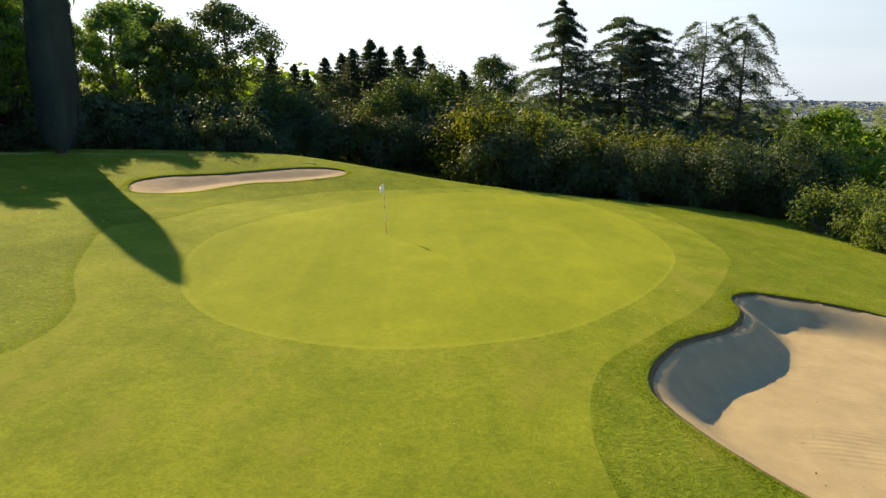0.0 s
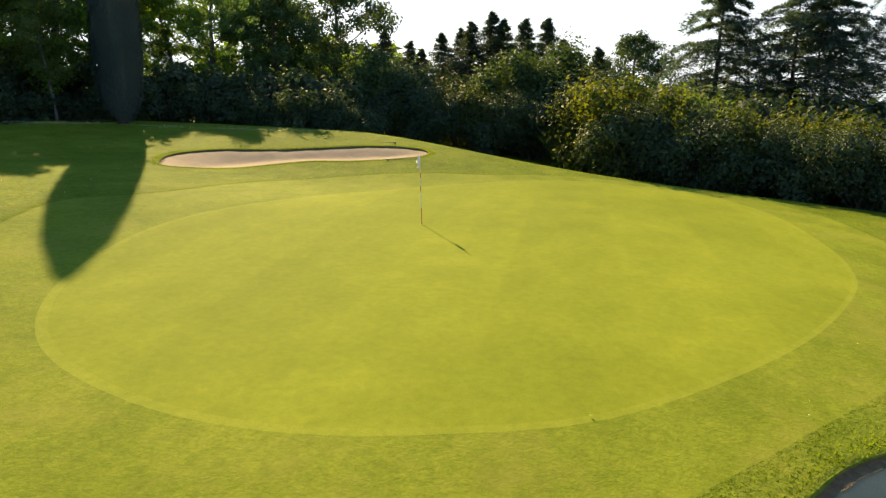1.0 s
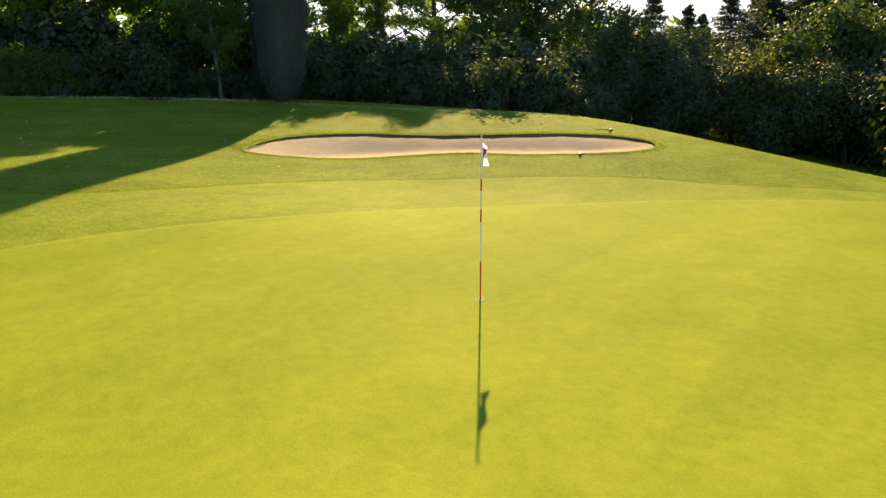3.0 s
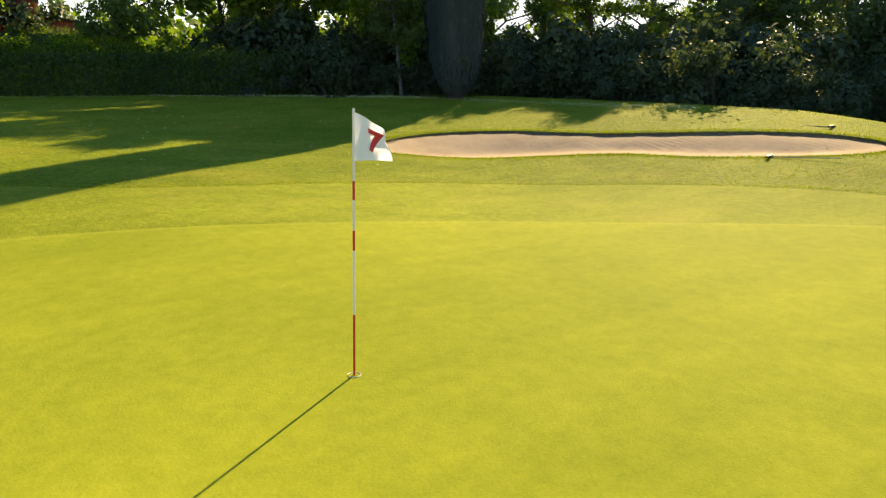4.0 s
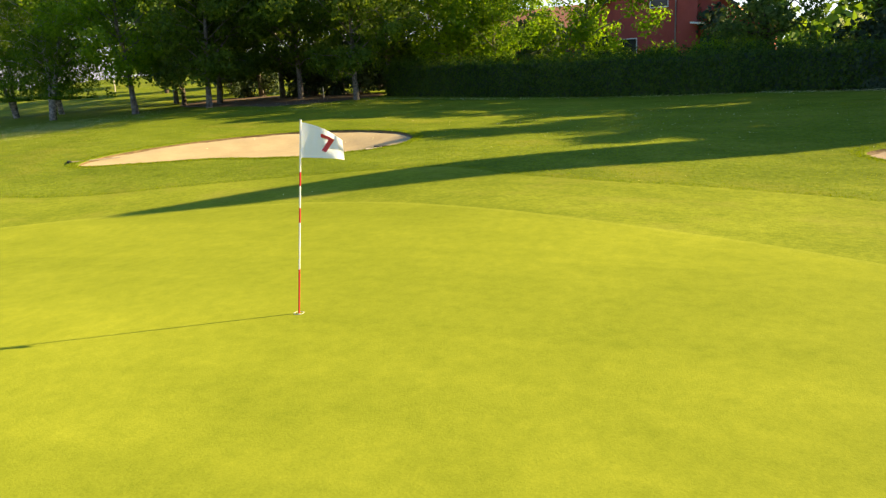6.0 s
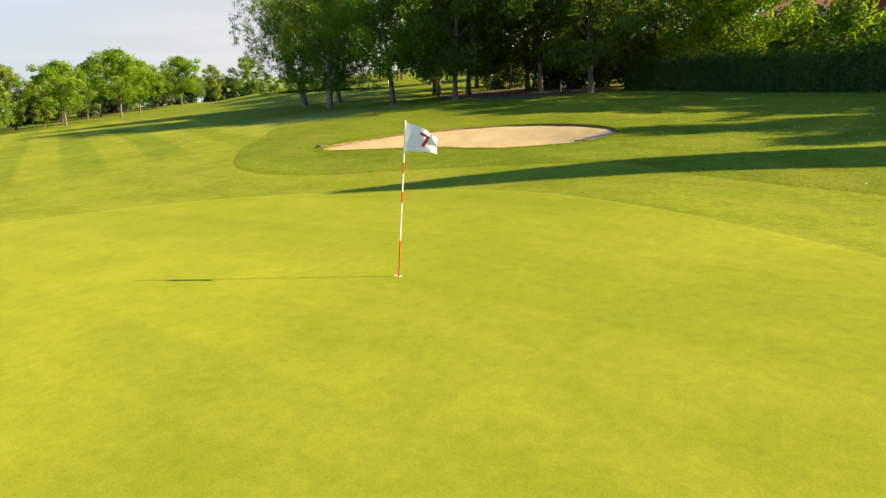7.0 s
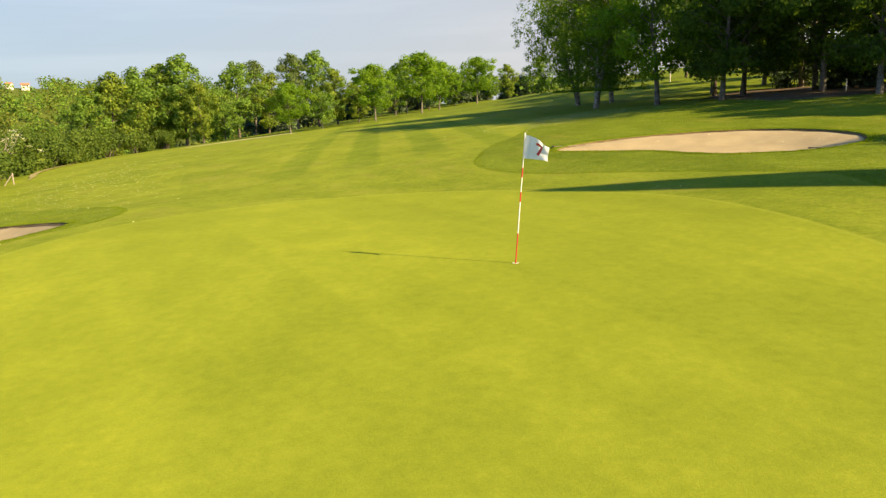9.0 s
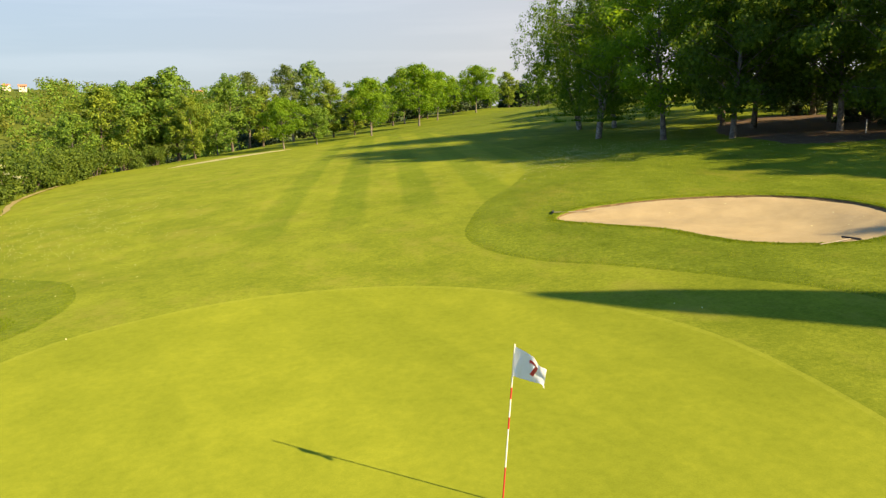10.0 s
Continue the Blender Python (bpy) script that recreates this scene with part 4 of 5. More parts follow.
for i, (x, y, s) in enumerate([(-19.3, 46, 0.78), (-17.4, 48, 0.72), (-15.6, 46.5, 0.66), (-13.4, 46, 0.80), (-12.0, 48, 0.86), (-10.3, 45, 0.90), (-9.0, 47, 1.0), (-7.7, 45.5, 0.94), (-6.0, 47, 0.97), (-3.9, 47.2, 0.99), (-2.5, 49, 0.85), (-0.8, 50, 0.74), (0.6, 51, 0.82), (-5.0, 44.8, 0.8)]):
    put("spruce", x, y, s * 1.09, i * 47, group="conifers")
# brambles closing the foot of the belt
FOOT = [(-34.8, 6.5), (-32.4, 10.4), (-29.4, 14.4), (-26.2, 18.4), (-22.6, 21.4), (-18.6, 22.8), (-14.5, 24.0), (-10.5, 26.5)]
k = 0
for (ax, ay), (bx, by) in zip(FOOT, FOOT[1:]):
    steps = max(2, int(math.hypot(bx - ax, by - ay) / 2.0))
    for j in range(steps):
        q = j / steps
        wob = 0.6 * math.sin(k * 2.3)
        put("bramble", ax + (bx - ax) * q + wob, ay + (by - ay) * q - wob * 0.5, 0.95 + 0.18 * (k % 4), k * 97, group="undergrowth")
        put("shrub_far", ax + (bx - ax) * q - 2.4, ay + (by - ay) * q + 2.0, 0.74 + 0.09 * (k % 3), k * 57, group="undergrowth")
        k += 1
put("dark_oak", 3.7, 59.7, 1.0, 40)
put("cedar_a", 10.8, 45.5, 1.08, 10)
put("cedar_b", 17.4, 44.6, 1.08, 0)
put("cedar_c", 25.2, 40.7, 1.08, -10)
for i, (k, x, y, s) in enumerate([("far_a", 34, 28, 0.6), ("far_a", 42, 36, 0.85), ("far_b", 48, 46, 0.95), ("far_a", 54, 34, 1.1), ("far_a", 44, 26, 0.7), ("far_a", 62, 60, 1.15), ("far_b", 38, 16, 0.6), ("far_a", 35, 40, 0.75), ("far_a", 31, 33, 0.6), ("far_b", 58, 48, 1.25), ("far_a", 66, 44, 1.35), ("far_a", 72, 56, 1.2), ("far_b", 50, 60, 1.05), ("far_a", 40, 50, 0.9), ("far_b", 76, 72, 1.35), ("far_a", 46, 18, 0.7), ("far_a", 56, 24, 0.9), ("far_a", 45, 43, 1.12), ("far_b", 70, 50, 1.5), ("far_a", 62, 36, 1.25), ("far_b", 52, 53, 1.2), ("far_a", 80, 62, 1.5)]):
    put(k, x, y, s * (1.12 if y > 34 else 0.9), i * 77, group="valley trees")
# trees by the fairway, south-west
put("lime", -28.3, -34.1, 1.25, 30)
put("birch", -28.5, -42.6, 1.0, 200)
put("birch", -34.3, -55.0, 0.95, 80)
put("birch", -36.1, -51.7, 0.92, 20)
WEST = [("grove", -29.6, -29.0, 0.9), ("grove", -35.5, -33.5, 0.98), ("grove", -34.4, -25.3, 0.95), ("grove", -32.6, -19.8, 0.85), ("grove", -43.0, -45.5, 1.0), ("grove", -51.5, -48.0, 1.0), ("far_a", -54, -58, 1.1), ("far_b", -44, -27, 1.1), ("lime", -39, -15.5, 1.36), ("lime", -39.6, -13.2, 0.95), ("lime", -37.2, -6.9, 1.2), ("far_a", -58, -68, 1.0), ("far_b", -46, -17, 1.0), ("lime", -44, -20, 0.95), ("grove", -40.5, -22.0, 1.0), ("grove", -41.0, -32.0, 1.0), ("grove", -47.5, -39.5, 1.05), ("far_b", -38.5, -40.0, 1.0)]
for i, (k, x, y, s) in enumerate(WEST):
    put(k, x, y, s, i * 83 + 15, group="fairway trees")
UNDER = [(-48, -40), (-52, -46), (-56, -36), (-50, -28), (-46, -33), (-54, -26), (-60, -32), (-64, -44), (-60, -54), (-44, -22.5), (-48, -20), (-52, -15), (-42, -30), (-66, -60), (-72, -52), (-62, -20), (-58, -12), (-40, -24.5), (-54, 14), (-60, 0), (-30, 37), (-26, 47), (-21, 50), (-15, 53), (-34, 40), (-18, 56), (-42, 20)]
for i, (x, y) in enumerate(UNDER):
    put("shrub_far", x, y, 0.75 + 0.1 * (i % 4), i * 61, group="undergrowth")
# far row across the fairway, south
ROW = [("row_b", 12.9, -110.0, 1.20), ("row_a", 9.2, -112.2, 1.19), ("row_b", 6.1, -116.3, 1.27), ("row_a", 2.3, -114.3, 1.23), ("row_b", 0.0, -108.3, 0.81), ("row_a", -6.4, -120.0, 1.08), ("row_c", -9.9, -126.7, 1.17), ("row_b", -11.7, -121.5, 0.87), ("row_c", -17.8, -126.7, 1.19), ("row_a", -21.9, -128.0, 1.18), ("row_b", -24.1, -121.4, 0.85), ("row_b", -27.0, -117.5, 0.66), ("row_a", -40.1, -137.9, 0.84), ("row_c", -43.6, -141.1, 0.99), ("row_b", -61.4, -158.1, 0.70), ("row_a", -74.7, -165.5, 0.60), ("row_b", -81.1, -168.0, 0.79), ("row_a", 16.0, -104.0, 0.85), ("row_c", 17.5, -112.0, 1.1),
       ("young_dark", -3.5, -112.3, 0.88), ("young", -12.2, -100.8, 1.0), ("young_dark", -17.4, -102.6, 0.88), ("young", -26.3, -103.8, 1.2), ("young", -38.2, -115.6, 1.44), ("young", -49.2, -136.0, 1.34), ("young", -64.4, -151.0, 1.45),
       ("far_b", -52, -150, 0.9), ("far_a", -92, -172, 1.0), ("far_b", -34, -132, 0.8), ("far_a", -3, -132, 1.0)]
for i, (k, x, y, s) in enumerate(ROW):
    put(k, x, y, s, i * 59, group="fairway trees")
for i, (x, y, s) in enumerate([(18.5, -52, 1.2), (19.5, -57, 1.3), (19.0, -62, 1.3), (18.4, -67, 1.4), (18.6, -72, 1.5), (17.6, -77, 1.4), (16.6, -82, 1.5), (15.4, -87, 1.5), (14.4, -92, 1.5), (13.0, -97, 1.5), (22.5, -55, 1.6), (22.5, -63, 1.7), (22, -71, 1.7), (21, -80, 1.8), (19, -90, 1.8), (17.5, -99, 1.6), (26, -60, 1.8), (26, -72, 1.9), (25, -84, 1.9), (18.0, -47, 1.1), (18.6, -42, 1.1), (22, -46, 1.5), (9.5, -102, 1.2), (5.5, -106, 1.1)]):
    put("blossom_bush" if i in (1, 3, 10, 11, 13, 20) else "bush", x, y, s, i * 71, group="valley bushes")


for i in range(26):
    q = i / 25
    put("shrub_far", 20 - 124 * q + 3 * math.sin(i * 1.7), -124 - 66 * q + 3 * math.cos(i * 2.9), 1.15 + 0.12 * (i % 4), i * 67, group="undergrowth")
for i, (x, y, s) in enumerate([(-37.2, -4.4, 0.85), (-37.0, -2.2, 0.92), (-36.8, 0.2, 0.95), (-36.4, 2.4, 0.9), (-37.6, -9.0, 0.85), (-38.0, -12.5, 0.9)]):
    put("lime_bush", x, y, s, i * 71, group="hedge growth")


# ---- clipped hedge along the west side ----
def hedge(x0, y0, x1, y1, height, width, leaves, seed):
    g = np.random.default_rng(seed)
    thing = new("clipped_hedge")
    a, b = np.array([x0, y0]), np.array([x1, y1])
    d = (b - a) / np.linalg.norm(b - a)
    w = np.array([-d[1], d[0]])
    n = 60
    pos, out = [], []
    s = g.random(leaves)
    face = g.choice(3, leaves, p=[0.42, 0.42, 0.16])
    lump = np.array([0.30 * noise.noise(Vector((q * 40, h * 2.0, 2))) + 0.18 * noise.noise(Vector((q * 120, h * 5, 5))) for q, h in zip(s, g.random(leaves))])
    across = np.where(face == 0, -1, np.where(face == 1, 1, g.uniform(-1, 1, leaves))) * (width / 2 + lump + g.normal(0, 0.06, leaves))
    up = np.where(face == 2, height + 1.6 * lump + np.abs(g.normal(0, 0.16, leaves)), g.random(leaves) * (height + lump))
    base = a + (b - a) * s[:, None] + w * across[:, None]
    z = land(base[:, 0], base[:, 1]) + up
    out = np.where((face == 2)[:, None], np.array([0, 0, 1.0]), np.c_[np.tile(w, (leaves, 1)) * np.sign(across)[:, None], np.full(leaves, 0.3)])
    part("foliage", leaf_mesh("foliage", np.c_[base, z], 0.14 * g.uniform(0.6, 1.4, leaves), out, LEAF_HEDGE, g, 0.6), thing)
    wood = Wood()
    for q in np.linspace(0.005, 0.995, n):
        p = a + (b - a) * q
        z0 = float(land(p[0], p[1]))
        wood.limb([(p[0], p[1], z0 - 0.1), (p[0] + g.normal(0, 0.1), p[1], z0 + height * 0.9)], [0.09, 0.03], 5)
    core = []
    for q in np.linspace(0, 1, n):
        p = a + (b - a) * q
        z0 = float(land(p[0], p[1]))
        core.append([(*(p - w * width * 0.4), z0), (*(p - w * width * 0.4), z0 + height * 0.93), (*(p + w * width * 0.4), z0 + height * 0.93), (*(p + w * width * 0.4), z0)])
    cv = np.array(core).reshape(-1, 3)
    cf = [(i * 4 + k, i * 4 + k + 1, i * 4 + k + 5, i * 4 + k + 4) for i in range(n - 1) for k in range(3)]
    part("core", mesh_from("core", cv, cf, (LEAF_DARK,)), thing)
    part("trunk", wood.mesh("trunk", BARK), thing)
    return tagged(thing, "long dense clipped green hedge along the course boundary", "hedge")


hedge(-36.6, -19.5, -32.6, 11.0, 2.0, 1.6, 46000, 41)


# ---- red house behind the hedge ----
def box_bm(x0, x1, y0, y1, z0, z1, bevel=0.0):
    bm = bmesh.new()
    bmesh.ops.create_cube(bm, size=1)
    for v in bm.verts:
        v.co = Vector((x0 + (v.co.x + 0.5) * (x1 - x0), y0 + (v.co.y + 0.5) * (y1 - y0), z0 + (v.co.z + 0.5) * (z1 - z0)))
    if bevel:
        bmesh.ops.bevel(bm, geom=bm.edges[:], offset=bevel, segments=2, affect="EDGES")
    return bm


def prism(profile, x0, x1):
    """A solid with a profile in y and z, drawn out along x."""
    bm = bmesh.new()
    a = [bm.verts.new((x0, y, z)) for y, z in profile]
    b = [bm.verts.new((x1, y, z)) for y, z in profile]
    bm.faces.new(a)
    bm.faces.new(list(reversed(b)))
    for i in range(len(profile)):
        j = (i + 1) % len(profile)
        bm.faces.new((a[j], a[i], b[i], b[j]))
    bmesh.ops.recalc_face_normals(bm, faces=bm.faces[:])
    return bm


def build_house():
    thing = new("house")
    thing.location = (-60.3, -6.5, float(land(-60, -6.4)) + 0.35)
    part("wall", bm_mesh("wall", prism([(-6.1, -1), (6.1, -1), (6.1, 4.45), (0, 8.4), (-6.1, 4.45)], -9, 0), STUCCO_RED), thing, "red rendered gable wall")
    for sg in (-1, 1):
        roof = part("roof", bm_mesh("roof", prism([(sg * 6.4, 4.25), (sg * 6.4, 4.46), (0, 8.66), (0, 8.42)], -9.4, 0.45), ROOF_TILE), thing)
        part("verge_board", bm_mesh("verge_board", prism([(sg * 6.42, 4.13), (sg * 6.42, 4.48), (0, 8.68), (0, 8.34)], 0.45, 0.52), DARK_WOOD), roof, "dark verge board")
    part("chimney_breast", bm_mesh("chimney_breast", box_bm(0.0, 0.45, 1.7, 3.3, 0, 9.6, 0.03), STUCCO_RED), thing)
    part("downpipe", bm_mesh("downpipe", box_bm(0.02, 0.12, 1.42, 1.54, 0, 6.6, 0.03), GREY_WOOD), thing, "grey downpipe")
    porch = part("porch_roof", bm_mesh("porch_roof", prism([(2.9, 3.15), (4.1, 3.0), (4.1, 3.12), (2.9, 3.32)], 0.46, 1.5), ROOF_TILE), thing)
    part("fascia", bm_mesh("fascia", prism([(2.85, 3.10), (4.15, 2.94), (4.15, 3.08), (2.85, 3.25)], 1.5, 1.56), WHITE), porch, "white painted edge")
    door = part("door", bm_mesh("door", box_bm(-0.02, 0.06, 3.5, 4.4, 0.0, 2.1, 0.01), DARK_WOOD), thing)
    part("side_wing", bm_mesh("side_wing", box_bm(-7, -0.6, -15.0, -6.02, 0, 3.9), STUCCO_RED), thing, "lower red wing")
    part("wing_roof", bm_mesh("wing_roof", prism([(-15.5, 0), (-6.05, 0), (-6.05, 0.2), (-15.5, 0.2)], -0.1, 4.6), ROOF_TILE), thing, "", Matrix.Translation((0.1, 0, 3.8)) @ Matrix.Rotation(radians(-150), 4, "Y"))
    part("low_annex", bm_mesh("low_annex", prism([(6.02, 0), (9.2, 0), (9.2, 2.9), (6.02, 3.4)], -6, -1.0), STUCCO_RED), thing)
    part("annex_roof", bm_mesh("annex_roof", prism([(6.3, 3.4), (9.5, 2.9), (9.5, 3.05), (6.3, 3.58)], -6.3, -0.7), DARK_WOOD), thing, "dark lean-to roof")
    for y0, y1, z0, z1 in ((-3.2, -1.8, 1.0, 2.3), (-0.6, 0.8, 4.8, 6.0)):
        win = part("window", bm_mesh("window", box_bm(0.005, 0.05, y0, y1, z0, z1), GLASS), thing)
        for b in ((y0 - 0.08, y1 + 0.08, z1, z1 + 0.08), (y0 - 0.08, y1 + 0.08, z0 - 0.08, z0), (y0 - 0.08, y0, z0, z1), (y1, y1 + 0.08, z0, z1)):
            part("frame", bm_mesh("frame", box_bm(0.005, 0.09, *b), WHITE), win)
    return tagged(thing, "red rendered house with a terracotta gable roof behind the hedge", "house")


build_house()
hedge(-57.2, -2.6, -57.2, 2.4, 2.5, 1.2, 4500, 43)


# ---- flagstick ----
STICK_TOP = Vector((-0.135, 0.139, 2.12))


def along_stick(h):
    return STICK_TOP * (h / 2.12)


def stick_piece(name, z0, z1, r, material, parent):
    wood = Wood()
    wood.limb([along_stick(z0), along_stick((z0 + z1) / 2), along_stick(z1)], [r, r, r], 14)
    return part(name, wood.mesh(name, material), parent)


def build_flag():
    base = float(land(0, 0))
    hole = new("golf_hole")
    hole.location = (0, 0, base)
    w = Wood()
    w.limb([(0, 0, 0.003), (0, 0, -0.10)], [0.053, 0.053], 28)
    part("cup_liner", w.mesh("cup_liner", CUP), hole)
    ring = Wood()
    a = np.linspace(0, math.tau, 33)
    ring.limb(np.c_[np.cos(a) * 0.055, np.sin(a) * 0.055, np.full(33, 0.003)], np.full(33, 0.0022), 6)
    part("cup_rim", ring.mesh("cup_rim", CUP), hole, "white painted rim")
    tagged(hole, "white-lined golf hole cut into the green", "golf hole")
    thing = new("flagstick")
    thing.location = (0, 0, base)
    bands = [(0.0, 0.50, RED), (0.50, 1.02, WHITE), (1.02, 1.18, RED), (1.18, 1.42, WHITE), (1.42, 1.57, RED), (1.57, 2.13, WHITE)]
    for z0, z1, m in bands:
        stick_piece("red_band" if m is RED else "white_band", z0, z1, 0.0100, m, thing)
    # cloth: blown out from the stick, the free end sagging
    nu, nv = 26, 18
    wind = Vector((-0.51, 0.86, 0)).normalized()
    side = Vector((wind.y, -wind.x, 0))
    verts, faces = [], []
    for j in range(nv + 1):
        v = j / nv
        for i in range(nu + 1):
            u = i / nu
            foot = along_stick(1.725 + 0.375 * v)
            long = 0.58 * u * (1 - 0.10 * v * u)
            drop = u ** 1.3 * (0.045 + 0.165 * v)
            wave = 0.035 * u * math.sin(7.5 * u + 2.2 * v) + 0.015 * u * math.sin(14 * u - 3 * v)
            p = foot + wind * (long * (1 - 0.18 * u)) + side * wave + Vector((0, 0, -drop))
            verts.append(p)
    for j in range(nv):
        for i in range(nu):
            k = j * (nu + 1) + i
            faces.append((k, k + 1, k + nu + 2, k + nu + 1))
    cloth = part("flag", mesh_from("flag", verts, faces, (CLOTH,)), thing, "white cloth flag with a red seven")
    # the numeral, laid on both faces of the cloth
    font = bpy.data.curves.new("seven", "FONT")
    font.body, font.size, font.extrude, font.offset = "7", 1.0, 0.0, 0.03
    tmp = bpy.data.objects.new("seven", font)
    me0 = bpy.data.meshes.new_from_object(tmp)
    bpy.data.objects.remove(tmp)
    bm = bmesh.new()
    bm.from_mesh(me0)
    bmesh.ops.subdivide_edges(bm, edges=bm.edges[:], cuts=5, use_grid_fill=True)
    bmesh.ops.triangulate(bm, faces=bm.faces[:])
    xs = [v.co.x for v in bm.verts]
    ys = [v.co.y for v in bm.verts]
    grid = np.array([tuple(v) for v in verts]).reshape(nv + 1, nu + 1, 3)

    def on_cloth(u, v, lift):
        fu, fv = min(max(u, 0), 1) * nu, min(max(v, 0), 1) * nv
        i, j = min(int(fu), nu - 1), min(int(fv), nv - 1)
        du, dv = fu - i, fv - j
        q = grid[j, i] * (1 - du) * (1 - dv) + grid[j, i + 1] * du * (1 - dv) + grid[j + 1, i] * (1 - du) * dv + grid[j + 1, i + 1] * du * dv
        nn = np.cross(grid[j, i + 1] - grid[j, i], grid[j + 1, i] - grid[j, i])
        return Vector(q + lift * nn / (np.linalg.norm(nn) + 1e-9))

    flat = [((v.co.x - min(xs)) / (max(xs) - min(xs)), (v.co.y - min(ys)) / (max(ys) - min(ys))) for v in bm.verts]
    for lift, mirror in ((0.004, 1), (-0.004, -1)):
        b2 = bm.copy()
        for v, (a, b) in zip(b2.verts, flat):
            aa = a
            v.co = on_cloth(0.40 + 0.36 * aa, 0.20 + 0.60 * b, lift)
        part("numeral", bm_mesh("numeral", b2, RED), cloth, "red printed seven")
    bm.free()
    return tagged(thing, "white and red banded flagstick with a white flag", "flagstick")


build_flag()


# ---- woods on the far slopes, and the town on the plain ----
def canopy(name, spots, label, leaf, seed, quads=70):
    """Distant trees as one mass: each a loose clump of leaf sprays."""
    g = np.random.default_rng(seed)
    pos, size, out = [], [], []
    for x, y, r in spots:
        z = float(land(x, y))
        d = g.normal(0, 1, (quads, 3))
        d /= np.linalg.norm(d, axis=1)[:, None]
        pos.append(np.array([x, y, z + r * 0.9]) + d * r * np.array([1, 1, 0.95]) * g.uniform(0.55, 1.1, (quads, 1)))
        size.append(r * g.uniform(0.18, 0.38, quads) * (70 / quads) ** 0.5)
        out.append(d + np.array([0, 0, 0.4]))
    ob = new(name, leaf_mesh(name, np.concatenate(pos), np.concatenate(size), np.concatenate(out), leaf, g, 0.8))
    return tagged(ob, label, "woodland", kind="stuff")


g = np.random.default_rng(77)
hill = []
while len(hill) < 1800:
    d = 210 * (3.9 ** g.random())
    a = g.uniform(-0.16, 0.32)
    x, y = 3 + d * math.sin(a), 8 - d * math.cos(a)
    if (abs(x - 96) < 15 and -602 < y < -540) or (abs(x + 21) < 13 and -626 < y < -572):
        continue
    if noise.noise(Vector((x * 0.022, y * 0.012, 2.0))) < -0.16 and d > 260:
        continue
    hill.append((x, y, g.uniform(2.2, 4.4) * (0.75 + d / 1300)))
canopy("hillside_woodland", hill[:1150], "mixed green woodland on the slope across the valley", LEAF_OAK, 81, 44)
canopy("hillside_woodland", hill[1150:], "yellow-green scrub and trees on the slope across the valley", LEAF_SCRUB, 82, 44)
north, plain = [], []
while len(north) < 560:
    d = 75 * (9 ** g.random())
    a = g.uniform(0.28, 0.64)
    north.append((3 + d * math.sin(a), -29 + d * math.cos(a), g.uniform(3.0, 5.2) * (0.9 + d / 800)))
while len(plain) < 700:
    d = 650 * (5.2 ** g.random())
    a = g.uniform(0.26, 0.66)
    plain.append((d * math.sin(a), d * math.cos(a), g.uniform(3.0, 5.0) * (0.9 + d / 1300)))
below = [q for q in north if math.hypot(q[0], q[1]) < 230]
beyond = [q for q in north if math.hypot(q[0], q[1]) >= 230]
canopy("valley_woodland", below, "green trees on the slope below the course", LEAF_THICKET, 83, 190)
canopy("valley_woodland", beyond, "green trees further down the valley, leaf colour paled for haze", LEAF_FAR, 86, 90)
canopy("distant_woodland", plain, "trees on the plain towards the town, leaf colour paled for haze", LEAF_FAR, 85, 45)

ring = []
while len(ring) < 460:
    a = g.uniform(math.radians(60), math.radians(258))
    d = g.uniform(78, 150)
    x, y = -8 + d * math.cos(a), d * math.sin(a)
    if a > math.radians(215):
        d = g.uniform(185, 240)
        x, y = -8 + d * math.cos(a), d * math.sin(a)
    if (-82 < x < -40 and -28 < y < 14) or math.radians(116) < a < math.radians(150):
        continue
    ring.append((x, y, g.uniform(3.0, 4.6)))
canopy("boundary_woodland", ring, "dark green woodland closing the view behind the course", LEAF_OAK, 84, 45)


def build_town():
    bm = bmesh.new()
    for i in range(1100):
        d = 2300 + 1900 * g.random()
        a = g.uniform(0.28, 0.62)
        x, y = d * math.sin(a), d * math.cos(a)
        w, l, h = g.uniform(8, 30), g.uniform(8, 16), g.uniform(4, 8) if g.random() < 0.95 else g.uniform(10, 18)
        m = Matrix.LocRotScale((x, y, float(land(x, y)) + h / 2 - 1), Euler((0, 0, g.uniform(0, 3))), (w, l, h))
        bmesh.ops.create_cube(bm, size=1, matrix=m)
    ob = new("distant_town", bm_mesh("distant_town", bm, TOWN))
    tagged(ob, "town buildings far off on the plain, haze put into their colour", "town", kind="stuff")


build_town()


# ---- longer grass where the mower stops ----
def grass(name, spots, low, high, seed, label):
    g = np.random.default_rng(seed)
    n = len(spots)
    z = land(spots[:, 0], spots[:, 1])
    h = g.uniform(low, high, n)
    a = g.uniform(0, math.tau, n)
    w = g.uniform(0.008, 0.02, n)
    lean = g.normal(0, 0.45, (n, 2)) * h[:, None]
    base = np.c_[spots, z - 0.005]
    side = np.c_[np.cos(a) * w, np.sin(a) * w, np.zeros(n)]
    tip = base + np.c_[lean, h]
    v = np.stack([base - side, base + side, tip], 1).reshape(-1, 3)
    me = bpy.data.meshes.new(name)
    me.vertices.add(3 * n)
    me.vertices.foreach_set("co", v.astype(np.float32).ravel())
    me.loops.add(3 * n)
    me.loops.foreach_set("vertex_index", np.arange(3 * n, dtype=np.int32))
    me.polygons.add(n)
    me.polygons.foreach_set("loop_start", np.arange(0, 3 * n, 3, dtype=np.int32))
    me.materials.append(BLADE)
    me.update()
    me.validate()
    return tagged(new(name, me), label, "grass", kind="stuff")


